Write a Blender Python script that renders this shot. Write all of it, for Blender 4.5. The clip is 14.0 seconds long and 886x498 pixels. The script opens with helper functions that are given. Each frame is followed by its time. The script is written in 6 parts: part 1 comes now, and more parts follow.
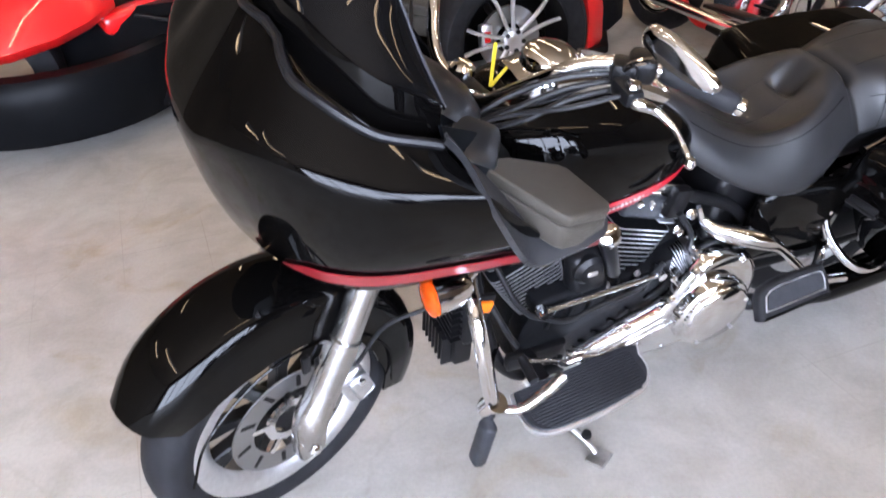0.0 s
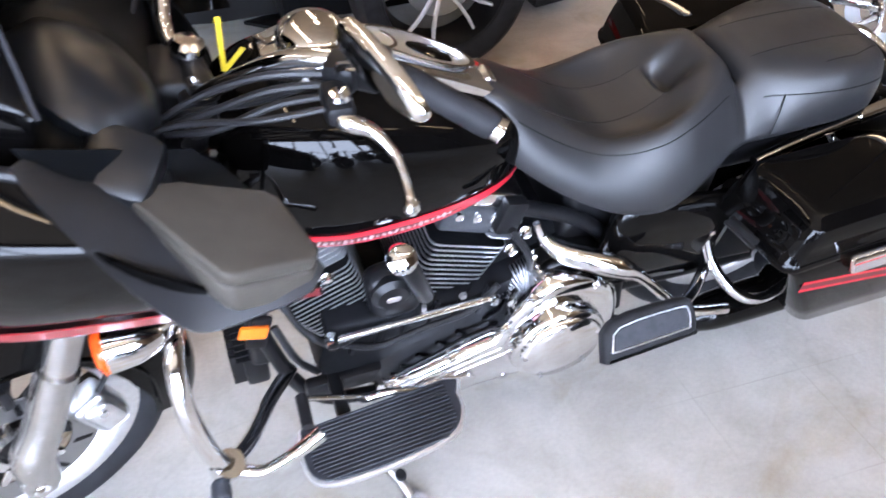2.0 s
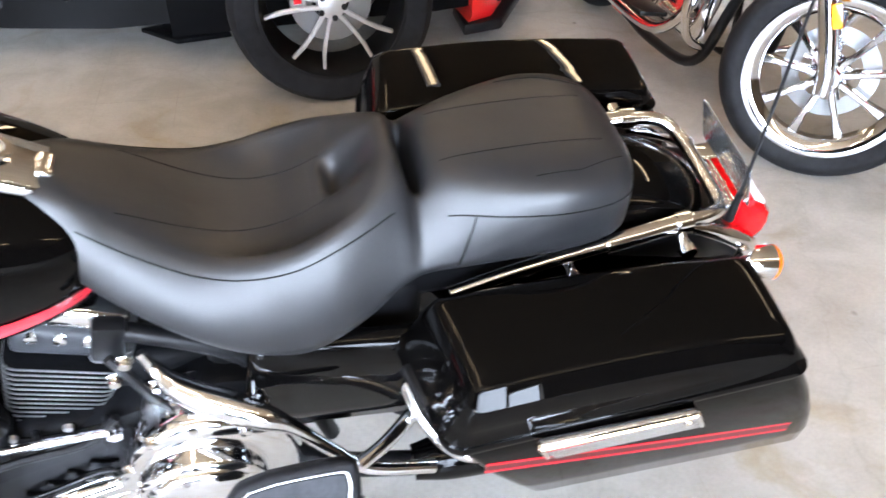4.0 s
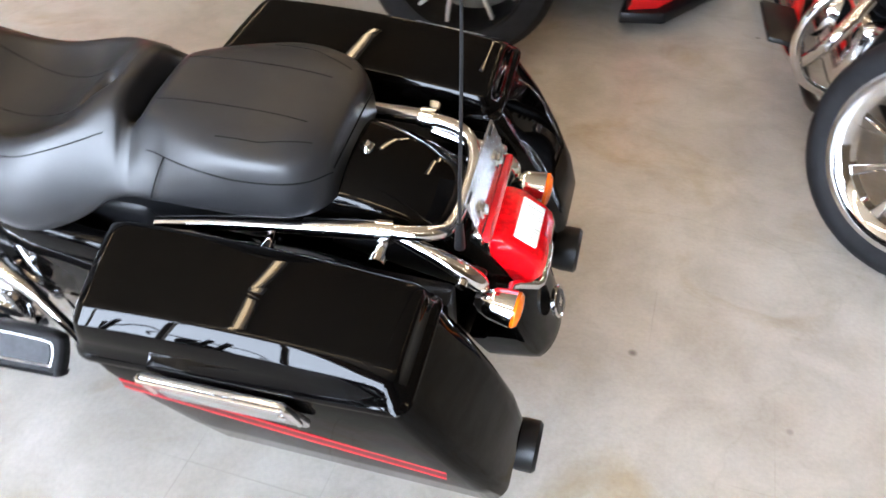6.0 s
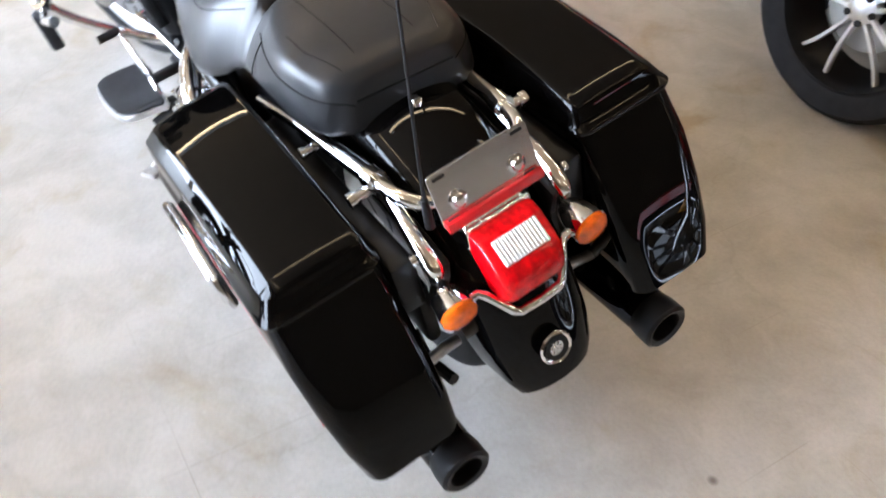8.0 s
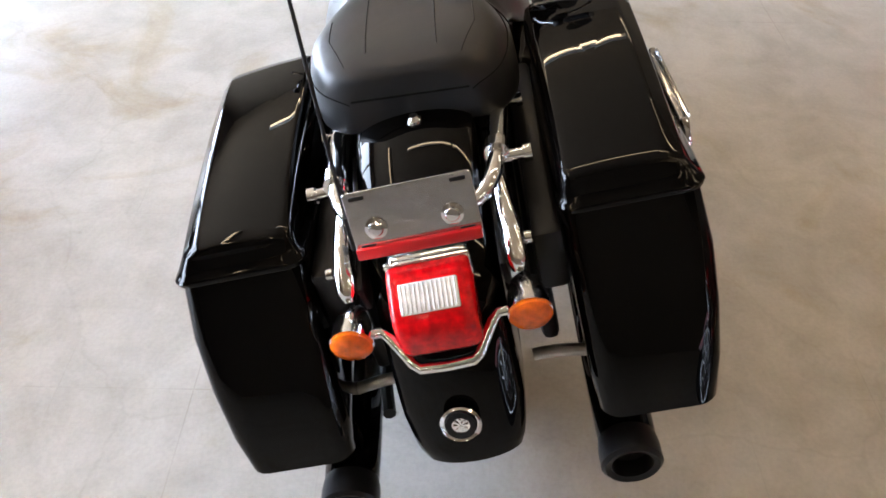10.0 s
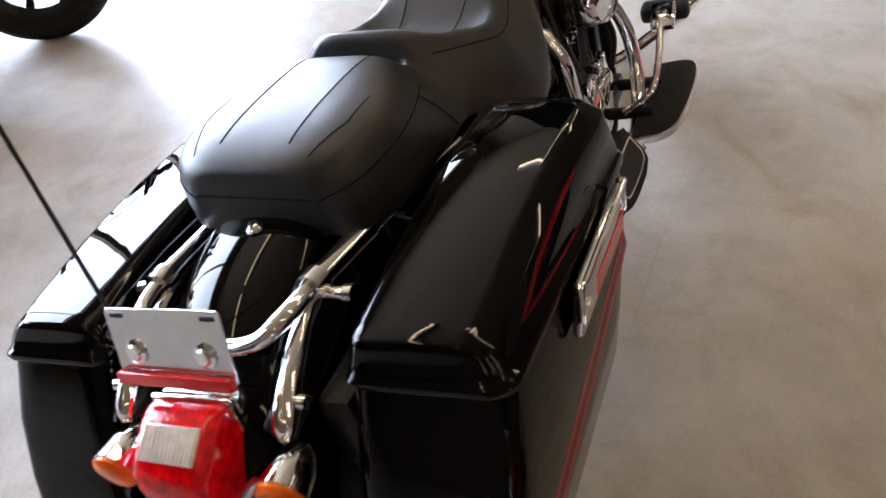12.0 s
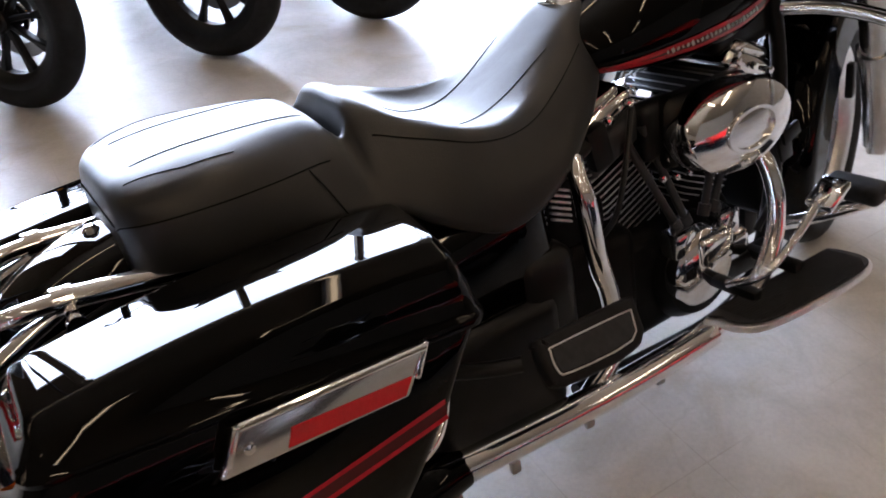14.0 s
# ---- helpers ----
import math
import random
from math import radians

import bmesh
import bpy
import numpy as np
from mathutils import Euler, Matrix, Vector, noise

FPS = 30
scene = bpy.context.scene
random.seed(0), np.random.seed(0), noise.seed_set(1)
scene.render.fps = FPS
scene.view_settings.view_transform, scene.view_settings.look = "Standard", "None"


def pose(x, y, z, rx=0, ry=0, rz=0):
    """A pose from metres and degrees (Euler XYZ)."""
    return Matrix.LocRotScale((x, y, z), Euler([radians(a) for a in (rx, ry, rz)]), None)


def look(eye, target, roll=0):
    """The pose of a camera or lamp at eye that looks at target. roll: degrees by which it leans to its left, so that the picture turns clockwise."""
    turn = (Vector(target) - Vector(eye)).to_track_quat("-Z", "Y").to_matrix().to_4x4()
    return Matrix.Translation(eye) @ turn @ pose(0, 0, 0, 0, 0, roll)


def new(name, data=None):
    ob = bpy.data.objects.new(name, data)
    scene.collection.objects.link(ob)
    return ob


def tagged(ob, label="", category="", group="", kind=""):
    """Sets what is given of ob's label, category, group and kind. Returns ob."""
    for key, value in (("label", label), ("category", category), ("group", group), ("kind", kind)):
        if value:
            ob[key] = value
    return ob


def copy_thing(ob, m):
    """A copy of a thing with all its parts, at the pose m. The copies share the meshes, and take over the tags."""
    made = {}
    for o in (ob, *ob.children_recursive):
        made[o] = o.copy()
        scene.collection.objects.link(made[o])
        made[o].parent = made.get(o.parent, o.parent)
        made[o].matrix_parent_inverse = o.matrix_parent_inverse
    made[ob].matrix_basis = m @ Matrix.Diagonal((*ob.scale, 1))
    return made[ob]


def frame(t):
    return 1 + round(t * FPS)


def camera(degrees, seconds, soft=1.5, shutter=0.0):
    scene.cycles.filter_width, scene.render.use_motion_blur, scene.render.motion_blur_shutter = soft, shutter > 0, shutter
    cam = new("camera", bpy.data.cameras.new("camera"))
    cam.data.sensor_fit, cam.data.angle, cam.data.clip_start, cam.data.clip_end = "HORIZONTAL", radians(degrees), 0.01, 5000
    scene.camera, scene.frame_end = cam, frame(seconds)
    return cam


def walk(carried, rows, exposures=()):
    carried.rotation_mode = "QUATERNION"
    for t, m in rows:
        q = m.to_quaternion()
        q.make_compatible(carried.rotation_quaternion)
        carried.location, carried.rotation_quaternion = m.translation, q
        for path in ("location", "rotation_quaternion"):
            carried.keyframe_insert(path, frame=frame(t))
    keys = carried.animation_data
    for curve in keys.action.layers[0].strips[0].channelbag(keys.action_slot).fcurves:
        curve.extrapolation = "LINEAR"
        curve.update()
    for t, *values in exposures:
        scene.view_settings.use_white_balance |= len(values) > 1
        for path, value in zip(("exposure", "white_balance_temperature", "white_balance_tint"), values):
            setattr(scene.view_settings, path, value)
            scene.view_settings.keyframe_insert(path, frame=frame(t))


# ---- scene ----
cam = camera(57.1, 14.0, 1.6, 0.4)
PATH = [
    (0, (-1.67, -1.522, 1.565), (-1.129, 0.085, 0.504), -4.0),
    (0.5, (-1.603, -1.432, 1.556), (-1.052, 0.207, 0.551), -4.0),
    (1, (-1.412, -1.441, 1.544), (-0.905, 0.192, 0.507), -2.0),
    (1.5, (-1.248, -1.421, 1.532), (-0.788, 0.197, 0.449), -2.9),
    (2, (-1.107, -1.317, 1.503), (-0.646, 0.212, 0.298), -1.6),
    (2.5, (-0.902, -1.209, 1.478), (-0.392, 0.31, 0.282), -1.8),
    (3, (-0.644, -1.252, 1.488), (-0.312, 0.357, 0.347), -2.4),
    (3.5, (-0.479, -1.221, 1.482), (-0.197, 0.376, 0.312), -2.2),
    (4, (-0.293, -1.092, 1.456), (0.018, 0.471, 0.247), 0.3),
    (6.5, (0.801, -0.997, 1.508), (0.104, 0.336, 0.191), 1.9),
    (7, (0.879, -0.828, 1.491), (-0.077, 0.349, 0.187), 1.5),
    (7.5, (0.992, -0.7, 1.473), (-0.116, 0.367, 0.196), -0.1),
    (8, (1.234, -0.57, 1.479), (-0.022, 0.231, 0.144), 2.1),
    (8.2, (1.284, -0.524, 1.493), (0.007, 0.182, 0.125), 2.2),
    (10.3, (1.3, 0.106, 1.452), (-0.196, 0.058, 0.125), 1.2),
    (10.5, (1.233, 0.126, 1.44), (-0.277, 0.079, 0.13), 1.9),
    (11, (1.062, 0.285, 1.421), (-0.4, 0.098, 0.069), -1.7),
    (11.5, (0.979, 0.466, 1.412), (-0.435, -0.087, 0.109), -5.7),
    (12, (0.888, 0.612, 1.434), (-0.476, -0.053, 0.13), -5.1),
    (12.5, (0.696, 0.675, 1.383), (-0.591, -0.106, 0.066), -3.0),
    (12.8, (0.605, 0.729, 1.406), (-0.721, -0.092, 0.153), -2.2),
    (13, (0.546, 0.817, 1.434), (-0.690, -0.120, 0.175), -1.8),
    (13.5, (0.436, 1.012, 1.427), (-0.557, -0.2, 0.184), -1.4),
    (14, (0.289, 1.059, 1.424), (-0.543, -0.292, 0.207), -1.4),
]
walk(cam, [(t, look(eye, target, roll)) for t, eye, target, roll in PATH],
     [(0, 0.08, 6700, 24), (1, 0.22, 6600, 24), (2, 0.40, 6400, 23), (3.5, 0.56, 6600, 19), (4.2, 0.62, 6750, 18), (6.5, 0.5, 6800, 17), (8.2, 0.43, 6650, 17), (11, 0.15, 6750, 19), (12.5, -0.1, 6600, 21), (14, -0.14, 6450, 23)])

# ---- world and large lights ----
world = bpy.data.worlds.new("World")
scene.world = world
world.use_nodes = True
wn = world.node_tree
sky = wn.nodes.new("ShaderNodeTexSky")
sky.sky_type, sky.sun_disc = "NISHITA", False
sky.sun_elevation, sky.sun_rotation = radians(40), radians(200)
wn.links.new(sky.outputs[0], wn.nodes["Background"].inputs[0])
wn.nodes["Background"].inputs[1].default_value = 0.1

DOOR_GLOW = 32.0
TUBE_GLOW = 26.0


# ---- materials ----
def mat(name, colour, rough=0.5, metal=0.0, coat=0.0, vary=0.0, scale=20.0, bump=0.0, bump_scale=200.0, rough_vary=0.0,
        transmission=0.0, ior=1.5, emit=0.0, spec=0.5, coat_rough=0.03, coat_ior=1.5):
    m = bpy.data.materials.new(name)
    m.use_nodes = True
    nt = m.node_tree
    b = nt.nodes["Principled BSDF"]
    b.inputs["Base Color"].default_value = (*colour, 1)
    b.inputs["Roughness"].default_value = rough
    b.inputs["Metallic"].default_value = metal
    b.inputs["Coat Weight"].default_value = coat
    b.inputs["Coat Roughness"].default_value = coat_rough
    b.inputs["Coat IOR"].default_value = coat_ior
    b.inputs["Transmission Weight"].default_value = transmission
    b.inputs["IOR"].default_value = ior
    b.inputs["Specular IOR Level"].default_value = spec
    if emit:
        b.inputs["Emission Color"].default_value = (*colour, 1)
        b.inputs["Emission Strength"].default_value = emit
    if vary or rough_vary or bump:
        tc = nt.nodes.new("ShaderNodeTexCoord")
    if vary or rough_vary:
        n1 = nt.nodes.new("ShaderNodeTexNoise")
        n1.inputs["Scale"].default_value, n1.inputs["Detail"].default_value = scale, 6
        nt.links.new(tc.outputs["Object"], n1.inputs["Vector"])
        if vary:
            r = nt.nodes.new("ShaderNodeValToRGB")
            r.color_ramp.elements[0].position, r.color_ramp.elements[1].position = 0.3, 0.7
            r.color_ramp.elements[0].color = (*[c * (1 - vary) for c in colour], 1)
            r.color_ramp.elements[1].color = (*[min(1, c * (1 + vary)) for c in colour], 1)
            nt.links.new(n1.outputs["Fac"], r.inputs[0])
            nt.links.new(r.outputs[0], b.inputs["Base Color"])
        if rough_vary:
            mr = nt.nodes.new("ShaderNodeMapRange")
            mr.inputs["To Min"].default_value, mr.inputs["To Max"].default_value = max(0.02, rough - rough_vary), rough + rough_vary
            nt.links.new(n1.outputs["Fac"], mr.inputs[0])
            nt.links.new(mr.outputs[0], b.inputs["Roughness"])
    if bump:
        n2 = nt.nodes.new("ShaderNodeTexNoise")
        n2.inputs["Scale"].default_value, n2.inputs["Detail"].default_value = bump_scale, 3
        nt.links.new(tc.outputs["Object"], n2.inputs["Vector"])
        bp = nt.nodes.new("ShaderNodeBump")
        bp.inputs["Strength"].default_value, bp.inputs["Distance"].default_value = bump, 0.002
        nt.links.new(n2.outputs["Fac"], bp.inputs["Height"])
        nt.links.new(bp.outputs[0], b.inputs["Normal"])
    return m


BLACK = mat("black_paint", (0.0012, 0.0011, 0.0011), 0.4, coat=1.0, spec=0.0, coat_rough=0.02, coat_ior=1.268, bump=0.02, bump_scale=14)
CHROME = mat("chrome", (0.82, 0.82, 0.83), 0.08, 1.0, rough_vary=0.04, scale=30)
ALLOY = mat("brushed_alloy", (0.72, 0.72, 0.73), 0.36, 1.0, rough_vary=0.08, scale=60, vary=0.08)
STEEL = mat("worn_steel", (0.45, 0.44, 0.43), 0.4, 1.0, vary=0.2, scale=40, rough_vary=0.1)
SATIN = mat("satin_black_metal", (0.005, 0.005, 0.0057), 0.36, spec=0.22, vary=0.3, scale=30, bump=0.1, bump_scale=300)
ENGINE = mat("black_engine_paint", (0.005, 0.0052, 0.006), 0.46, spec=0.06, vary=0.3, scale=40, bump=0.25, bump_scale=500)
HEADGREY = mat("grey_engine_enamel", (0.028, 0.030, 0.034), 0.42, spec=0.3, vary=0.15, scale=40, bump=0.2, bump_scale=400)
FORK = mat("dull_polished_fork", (0.50, 0.49, 0.48), 0.24, 1.0, rough_vary=0.08, scale=50, vary=0.08)
FINEDGE = mat("machined_fin_edge", (0.55, 0.56, 0.58), 0.34, 0.9, rough_vary=0.1, scale=80)
PLASTIC = mat("grey_black_plastic", (0.046, 0.040, 0.033), 0.52, spec=0.16, vary=0.12, scale=25, bump=0.35, bump_scale=900)
TRIM = mat("dark_trim_plastic", (0.020, 0.020, 0.022), 0.42, spec=0.35, vary=0.12, scale=25, bump=0.3, bump_scale=900)
DASH = mat("dash_black_plastic", (0.003, 0.0034, 0.004), 0.30, spec=0.08, bump=0.2, bump_scale=700)
GAUGE = mat("moulded_gauge_plastic", (0.005, 0.0056, 0.0068), 0.28, spec=0.42, bump=0.15, bump_scale=700)
VINYL = mat("black_vinyl", (0.012, 0.012, 0.013), 0.37, ior=1.5, spec=0.40, vary=0.15, scale=18, bump=0.16, bump_scale=420)


def add_folds(m, scale, height, distortion):
    """Soft folds under the fine grain of a material."""
    nt = m.node_tree
    tc = nt.nodes.new("ShaderNodeTexCoord")
    mp = nt.nodes.new("ShaderNodeMapping")
    mp.inputs["Scale"].default_value = (1.0, 1.6, 1.2)
    n = nt.nodes.new("ShaderNodeTexNoise")
    n.inputs["Scale"].default_value, n.inputs["Detail"].default_value, n.inputs["Distortion"].default_value = scale, 2.5, distortion
    nt.links.new(tc.outputs["Object"], mp.inputs[0])
    nt.links.new(mp.outputs[0], n.inputs["Vector"])
    bp = nt.nodes.new("ShaderNodeBump")
    bp.inputs["Strength"].default_value, bp.inputs["Distance"].default_value = 1.0, height
    nt.links.new(n.outputs["Fac"], bp.inputs["Height"])
    for node in nt.nodes:
        if node.type == "BUMP" and node is not bp and node.inputs["Height"].is_linked and node.name != bp.name:
            nt.links.new(bp.outputs[0], node.inputs["Normal"])
            break


add_folds(VINYL, 6.0, 0.0022, 0.4)
STITCH = mat("dark_stitching", (0.008, 0.008, 0.008), 0.9, spec=0.1)
RUBBER = mat("tyre_rubber", (0.011, 0.011, 0.0125), 0.6, spec=0.16, vary=0.35, scale=30, bump=0.3, bump_scale=260, rough_vary=0.1)
PADRUBBER = mat("ribbed_pad_rubber", (0.022, 0.023, 0.027), 0.5, spec=0.22, vary=0.25, scale=60)
RED = mat("red_stripe_paint", (0.46, 0.010, 0.022), 0.35, coat=0.25, spec=0.2, vary=0.12, scale=60)
DEEPRED = mat("deep_red_stripe", (0.17, 0.006, 0.010), 0.35, coat=0.3, vary=0.15, scale=60)
REDPAINT = mat("bright_red_paint", (0.72, 0.012, 0.012), 0.3, coat=1.0, vary=0.06, scale=8)
REDLENS = mat("red_lens", (0.66, 0.003, 0.006), 0.12, coat=0.2, spec=0.25, vary=0.35, scale=70, bump=0.2, bump_scale=120)
REDREFL = mat("red_reflector", (0.62, 0.012, 0.016), 0.2, coat=0.5, bump=0.3, bump_scale=300)
CARPLASTIC = mat("dark_body_plastic", (0.004, 0.0042, 0.0048), 0.28, spec=0.04, vary=0.15, scale=12, bump=0.15, bump_scale=500)
CLEAR = mat("clear_ribbed_lens", (0.82, 0.80, 0.78), 0.2, coat=0.6, vary=0.1, scale=90)
AMBER = mat("amber_lens", (0.80, 0.13, 0.004), 0.15, coat=0.3, spec=0.3, vary=0.25, scale=60, bump=0.15, bump_scale=150)
AMBERREFL = mat("amber_reflector", (0.75, 0.15, 0.01), 0.25, coat=0.3)
YELLOWREFL = mat("yellow_amber_reflector", (0.85, 0.34, 0.02), 0.25, coat=0.3)
YELLOW = mat("yellow_plastic_tag", (0.60, 0.44, 0.02), 0.45, vary=0.1)
SMOKEEDGE = mat("smoked_acrylic_edge", (0.022, 0.022, 0.025), 0.4, spec=0.15)
DARKAMBER = mat("deep_amber_lens", (0.55, 0.055, 0.004), 0.18, coat=0.3, spec=0.3, vary=0.2, scale=60, bump=0.15, bump_scale=150)
SMOKED = mat("smoked_windshield", (0.002, 0.002, 0.0022), 0.3, coat=1.0, spec=0.0, coat_rough=0.02, coat_ior=1.268)
GREYPLATE = mat("brushed_plate", (0.60, 0.60, 0.61), 0.15, 0.9, rough_vary=0.03, scale=50, vary=0.06)
LETTER = mat("silver_lettering", (0.45, 0.41, 0.39), 0.35, 0.6)
DISC = mat("brake_disc_steel", (0.34, 0.34, 0.34), 0.35, 1.0, rough_vary=0.1, scale=40)
WALL = mat("painted_block_wall", (0.13, 0.10, 0.068), 0.75, vary=0.12, scale=2.0, bump=0.3, bump_scale=60)
CEIL = mat("ceiling_deck", (0.17, 0.12, 0.072), 0.8, vary=0.15, scale=3.0)
TUBE = mat("light_tube", (1.0, 0.80, 0.50), 0.5, emit=TUBE_GLOW)
WHITEPAINT = mat("white_enamel", (0.78, 0.77, 0.75), 0.4)
DAY = mat("bright_daylight", (0.635, 0.80, 0.985), 1.0, emit=DOOR_GLOW)
CABLE = mat("black_cable", (0.008, 0.008, 0.009), 0.45, spec=0.3)
BLACKGLASS = mat("black_mirror_back", (0.01, 0.01, 0.011), 0.15, coat=0.5)


def concrete():
    m = bpy.data.materials.new("sealed_concrete")
    m.use_nodes = True
    nt = m.node_tree
    b = nt.nodes["Principled BSDF"]
    tc = nt.nodes.new("ShaderNodeTexCoord")

    def noise_tex(scale, detail, rough=0.6, distort=0.0):
        n = nt.nodes.new("ShaderNodeTexNoise")
        n.inputs["Scale"].default_value, n.inputs["Detail"].default_value = scale, detail
        n.inputs["Roughness"].default_value, n.inputs["Distortion"].default_value = rough, distort
        nt.links.new(tc.outputs["Object"], n.inputs["Vector"])
        return n

    def ramp(src, p0, c0, p1, c1):
        r = nt.nodes.new("ShaderNodeValToRGB")
        r.color_ramp.elements[0].position, r.color_ramp.elements[1].position = p0, p1
        r.color_ramp.elements[0].color, r.color_ramp.elements[1].color = (*c0, 1), (*c1, 1)
        nt.links.new(src, r.inputs[0])
        return r

    def mult(a, c, fac=1.0):
        x = nt.nodes.new("ShaderNodeMix")
        x.data_type, x.blend_type = "RGBA", "MULTIPLY"
        x.inputs[0].default_value = fac
        nt.links.new(a, x.inputs[6])
        nt.links.new(c, x.inputs[7])
        return x.outputs[2]

    base = ramp(noise_tex(0.9, 5).outputs["Fac"], 0.35, (0.43, 0.405, 0.37), 0.68, (0.53, 0.51, 0.475))
    cloud = ramp(noise_tex(4.5, 8, 0.65, 0.4).outputs["Fac"], 0.36, (0.80, 0.785, 0.76), 0.60, (1, 1, 1))
    grain = ramp(noise_tex(90, 4).outputs["Fac"], 0.3, (0.91, 0.91, 0.91), 0.6, (1, 1, 1))
    stain = ramp(noise_tex(2.3, 6, 0.55, 1.2).outputs["Fac"], 0.56, (1, 1, 1), 0.72, (0.84, 0.75, 0.60))
    spots = nt.nodes.new("ShaderNodeTexVoronoi")
    spots.inputs["Scale"].default_value = 2.6
    nt.links.new(tc.outputs["Object"], spots.inputs["Vector"])
    spot = ramp(spots.outputs["Distance"], 0.018, (0.35, 0.33, 0.31), 0.04, (1, 1, 1))
    warp = noise_tex(1.6, 5, 0.6)
    cr = nt.nodes.new("ShaderNodeTexVoronoi")
    cr.feature = "DISTANCE_TO_EDGE"
    cr.inputs["Scale"].default_value = 0.55
    mixv = nt.nodes.new("ShaderNodeMix")
    mixv.data_type, mixv.blend_type = "RGBA", "ADD"
    mixv.inputs[0].default_value = 0.35
    nt.links.new(tc.outputs["Object"], mixv.inputs[6])
    nt.links.new(warp.outputs["Color"], mixv.inputs[7])
    nt.links.new(mixv.outputs[2], cr.inputs["Vector"])
    crack = ramp(cr.outputs["Distance"], 0.0004, (0.93, 0.925, 0.915), 0.0018, (1, 1, 1))
    # faint worn lines of a former tile grid
    tiles = nt.nodes.new("ShaderNodeTexBrick")
    tiles.offset, tiles.squash = 0.0, 1.0
    for key, val in (("Scale", 1.0), ("Mortar Size", 0.0022), ("Mortar Smooth", 0.6), ("Brick Width", 0.305), ("Row Height", 0.305), ("Bias", 0.0)):
        tiles.inputs[key].default_value = val
    tiles.inputs["Color1"].default_value = tiles.inputs["Color2"].default_value = (1, 1, 1, 1)
    tiles.inputs["Mortar"].default_value = (0.80, 0.78, 0.75, 1)
    shift = nt.nodes.new("ShaderNodeMapping")
    shift.inputs["Location"].default_value = (0.75, -0.42, 0)
    nt.links.new(tc.outputs["Object"], shift.inputs[0])
    nt.links.new(shift.outputs[0], tiles.inputs["Vector"])
    worn = nt.nodes.new("ShaderNodeMix")
    worn.data_type = "RGBA"
    worn.inputs[6].default_value = (1, 1, 1, 1)
    nt.links.new(tiles.outputs["Color"], worn.inputs[7])
    nt.links.new(ramp(noise_tex(1.3, 4, 0.6).outputs["Fac"], 0.50, (0, 0, 0), 0.66, (1, 1, 1)).outputs[0], worn.inputs[0])
    col = mult(mult(base.outputs[0], worn.outputs[2]), cloud.outputs[0])
    for r in (grain, stain, spot, crack):
        col = mult(col, r.outputs[0])
    nt.links.new(col, b.inputs["Base Color"])
    mr = nt.nodes.new("ShaderNodeMapRange")
    mr.inputs["To Min"].default_value, mr.inputs["To Max"].default_value = 0.26, 0.52
    nt.links.new(noise_tex(3.0, 7, 0.65).outputs["Fac"], mr.inputs[0])
    nt.links.new(mr.outputs[0], b.inputs["Roughness"])
    bp = nt.nodes.new("ShaderNodeBump")
    bp.inputs["Strength"].default_value, bp.inputs["Distance"].default_value = 0.12, 0.004
    nt.links.new(noise_tex(35, 6).outputs["Fac"], bp.inputs["Height"])
    nt.links.new(bp.outputs[0], b.inputs["Normal"])
    return m


CONCRETE = concrete()


# ---- mesh helpers ----
def V(*a):
    return Vector(a)


def finish(bm, angle=38):
    bmesh.ops.recalc_face_normals(bm, faces=bm.faces)
    for f in bm.faces:
        f.smooth = True
    for e in bm.edges:
        if len(e.link_faces) == 2 and e.calc_face_angle(0) > radians(angle):
            e.smooth = False
    return bm


def part(name, bm, material, parent=None, label="", m=None, angle=38):
    """Links a bmesh as one mesh object under a thing or a part."""
    finish(bm, angle)
    me = bpy.data.meshes.new(name)
    bm.to_mesh(me)
    bm.free()
    me.materials.append(material)
    ob = new(name, me)
    ob.parent = parent
    if m is not None:
        ob.matrix_local = m
    return tagged(ob, label) if label else ob


def thing(name, label, category, m=Matrix(), group="", kind=""):
    ob = new(name)
    ob.empty_display_size = 0.1
    ob.matrix_world = m
    return tagged(ob, label, category, group, kind)


def add(*bms):
    a = bms[0]
    for b in bms[1:]:
        me = bpy.data.meshes.new("tmp")
        b.to_mesh(me)
        a.from_mesh(me)
        bpy.data.meshes.remove(me)
        b.free()
    return a


def xf(bm, m):
    bm.transform(m)
    if m.determinant() < 0:
        bmesh.ops.reverse_faces(bm, faces=bm.faces)
    return bm


MIRROR = Matrix.Diagonal((1, -1, 1, 1))


def rbox(c, s, bev=0.005, seg=2, rot=(0, 0, 0)):
    bm = bmesh.new()
    bmesh.ops.create_cube(bm, size=1)
    bm.transform(Matrix.Diagonal((*s, 1)))
    if bev:
        bmesh.ops.bevel(bm, geom=list(bm.edges), offset=bev, segments=seg, affect="EDGES", profile=0.5)
    bm.transform(pose(*c, *rot))
    return bm


def loft(rings, cap=True, closed=True):
    bm = bmesh.new()
    vs = [[bm.verts.new(p) for p in r] for r in rings]
    n = len(rings[0])
    for a, b in zip(vs, vs[1:]):
        for i in range(n if closed else n - 1):
            j = (i + 1) % n
            bm.faces.new((a[i], a[j], b[j], b[i]))
    if cap:
        bm.faces.new(vs[0])
        bm.faces.new(reversed(vs[-1]))
    return bm


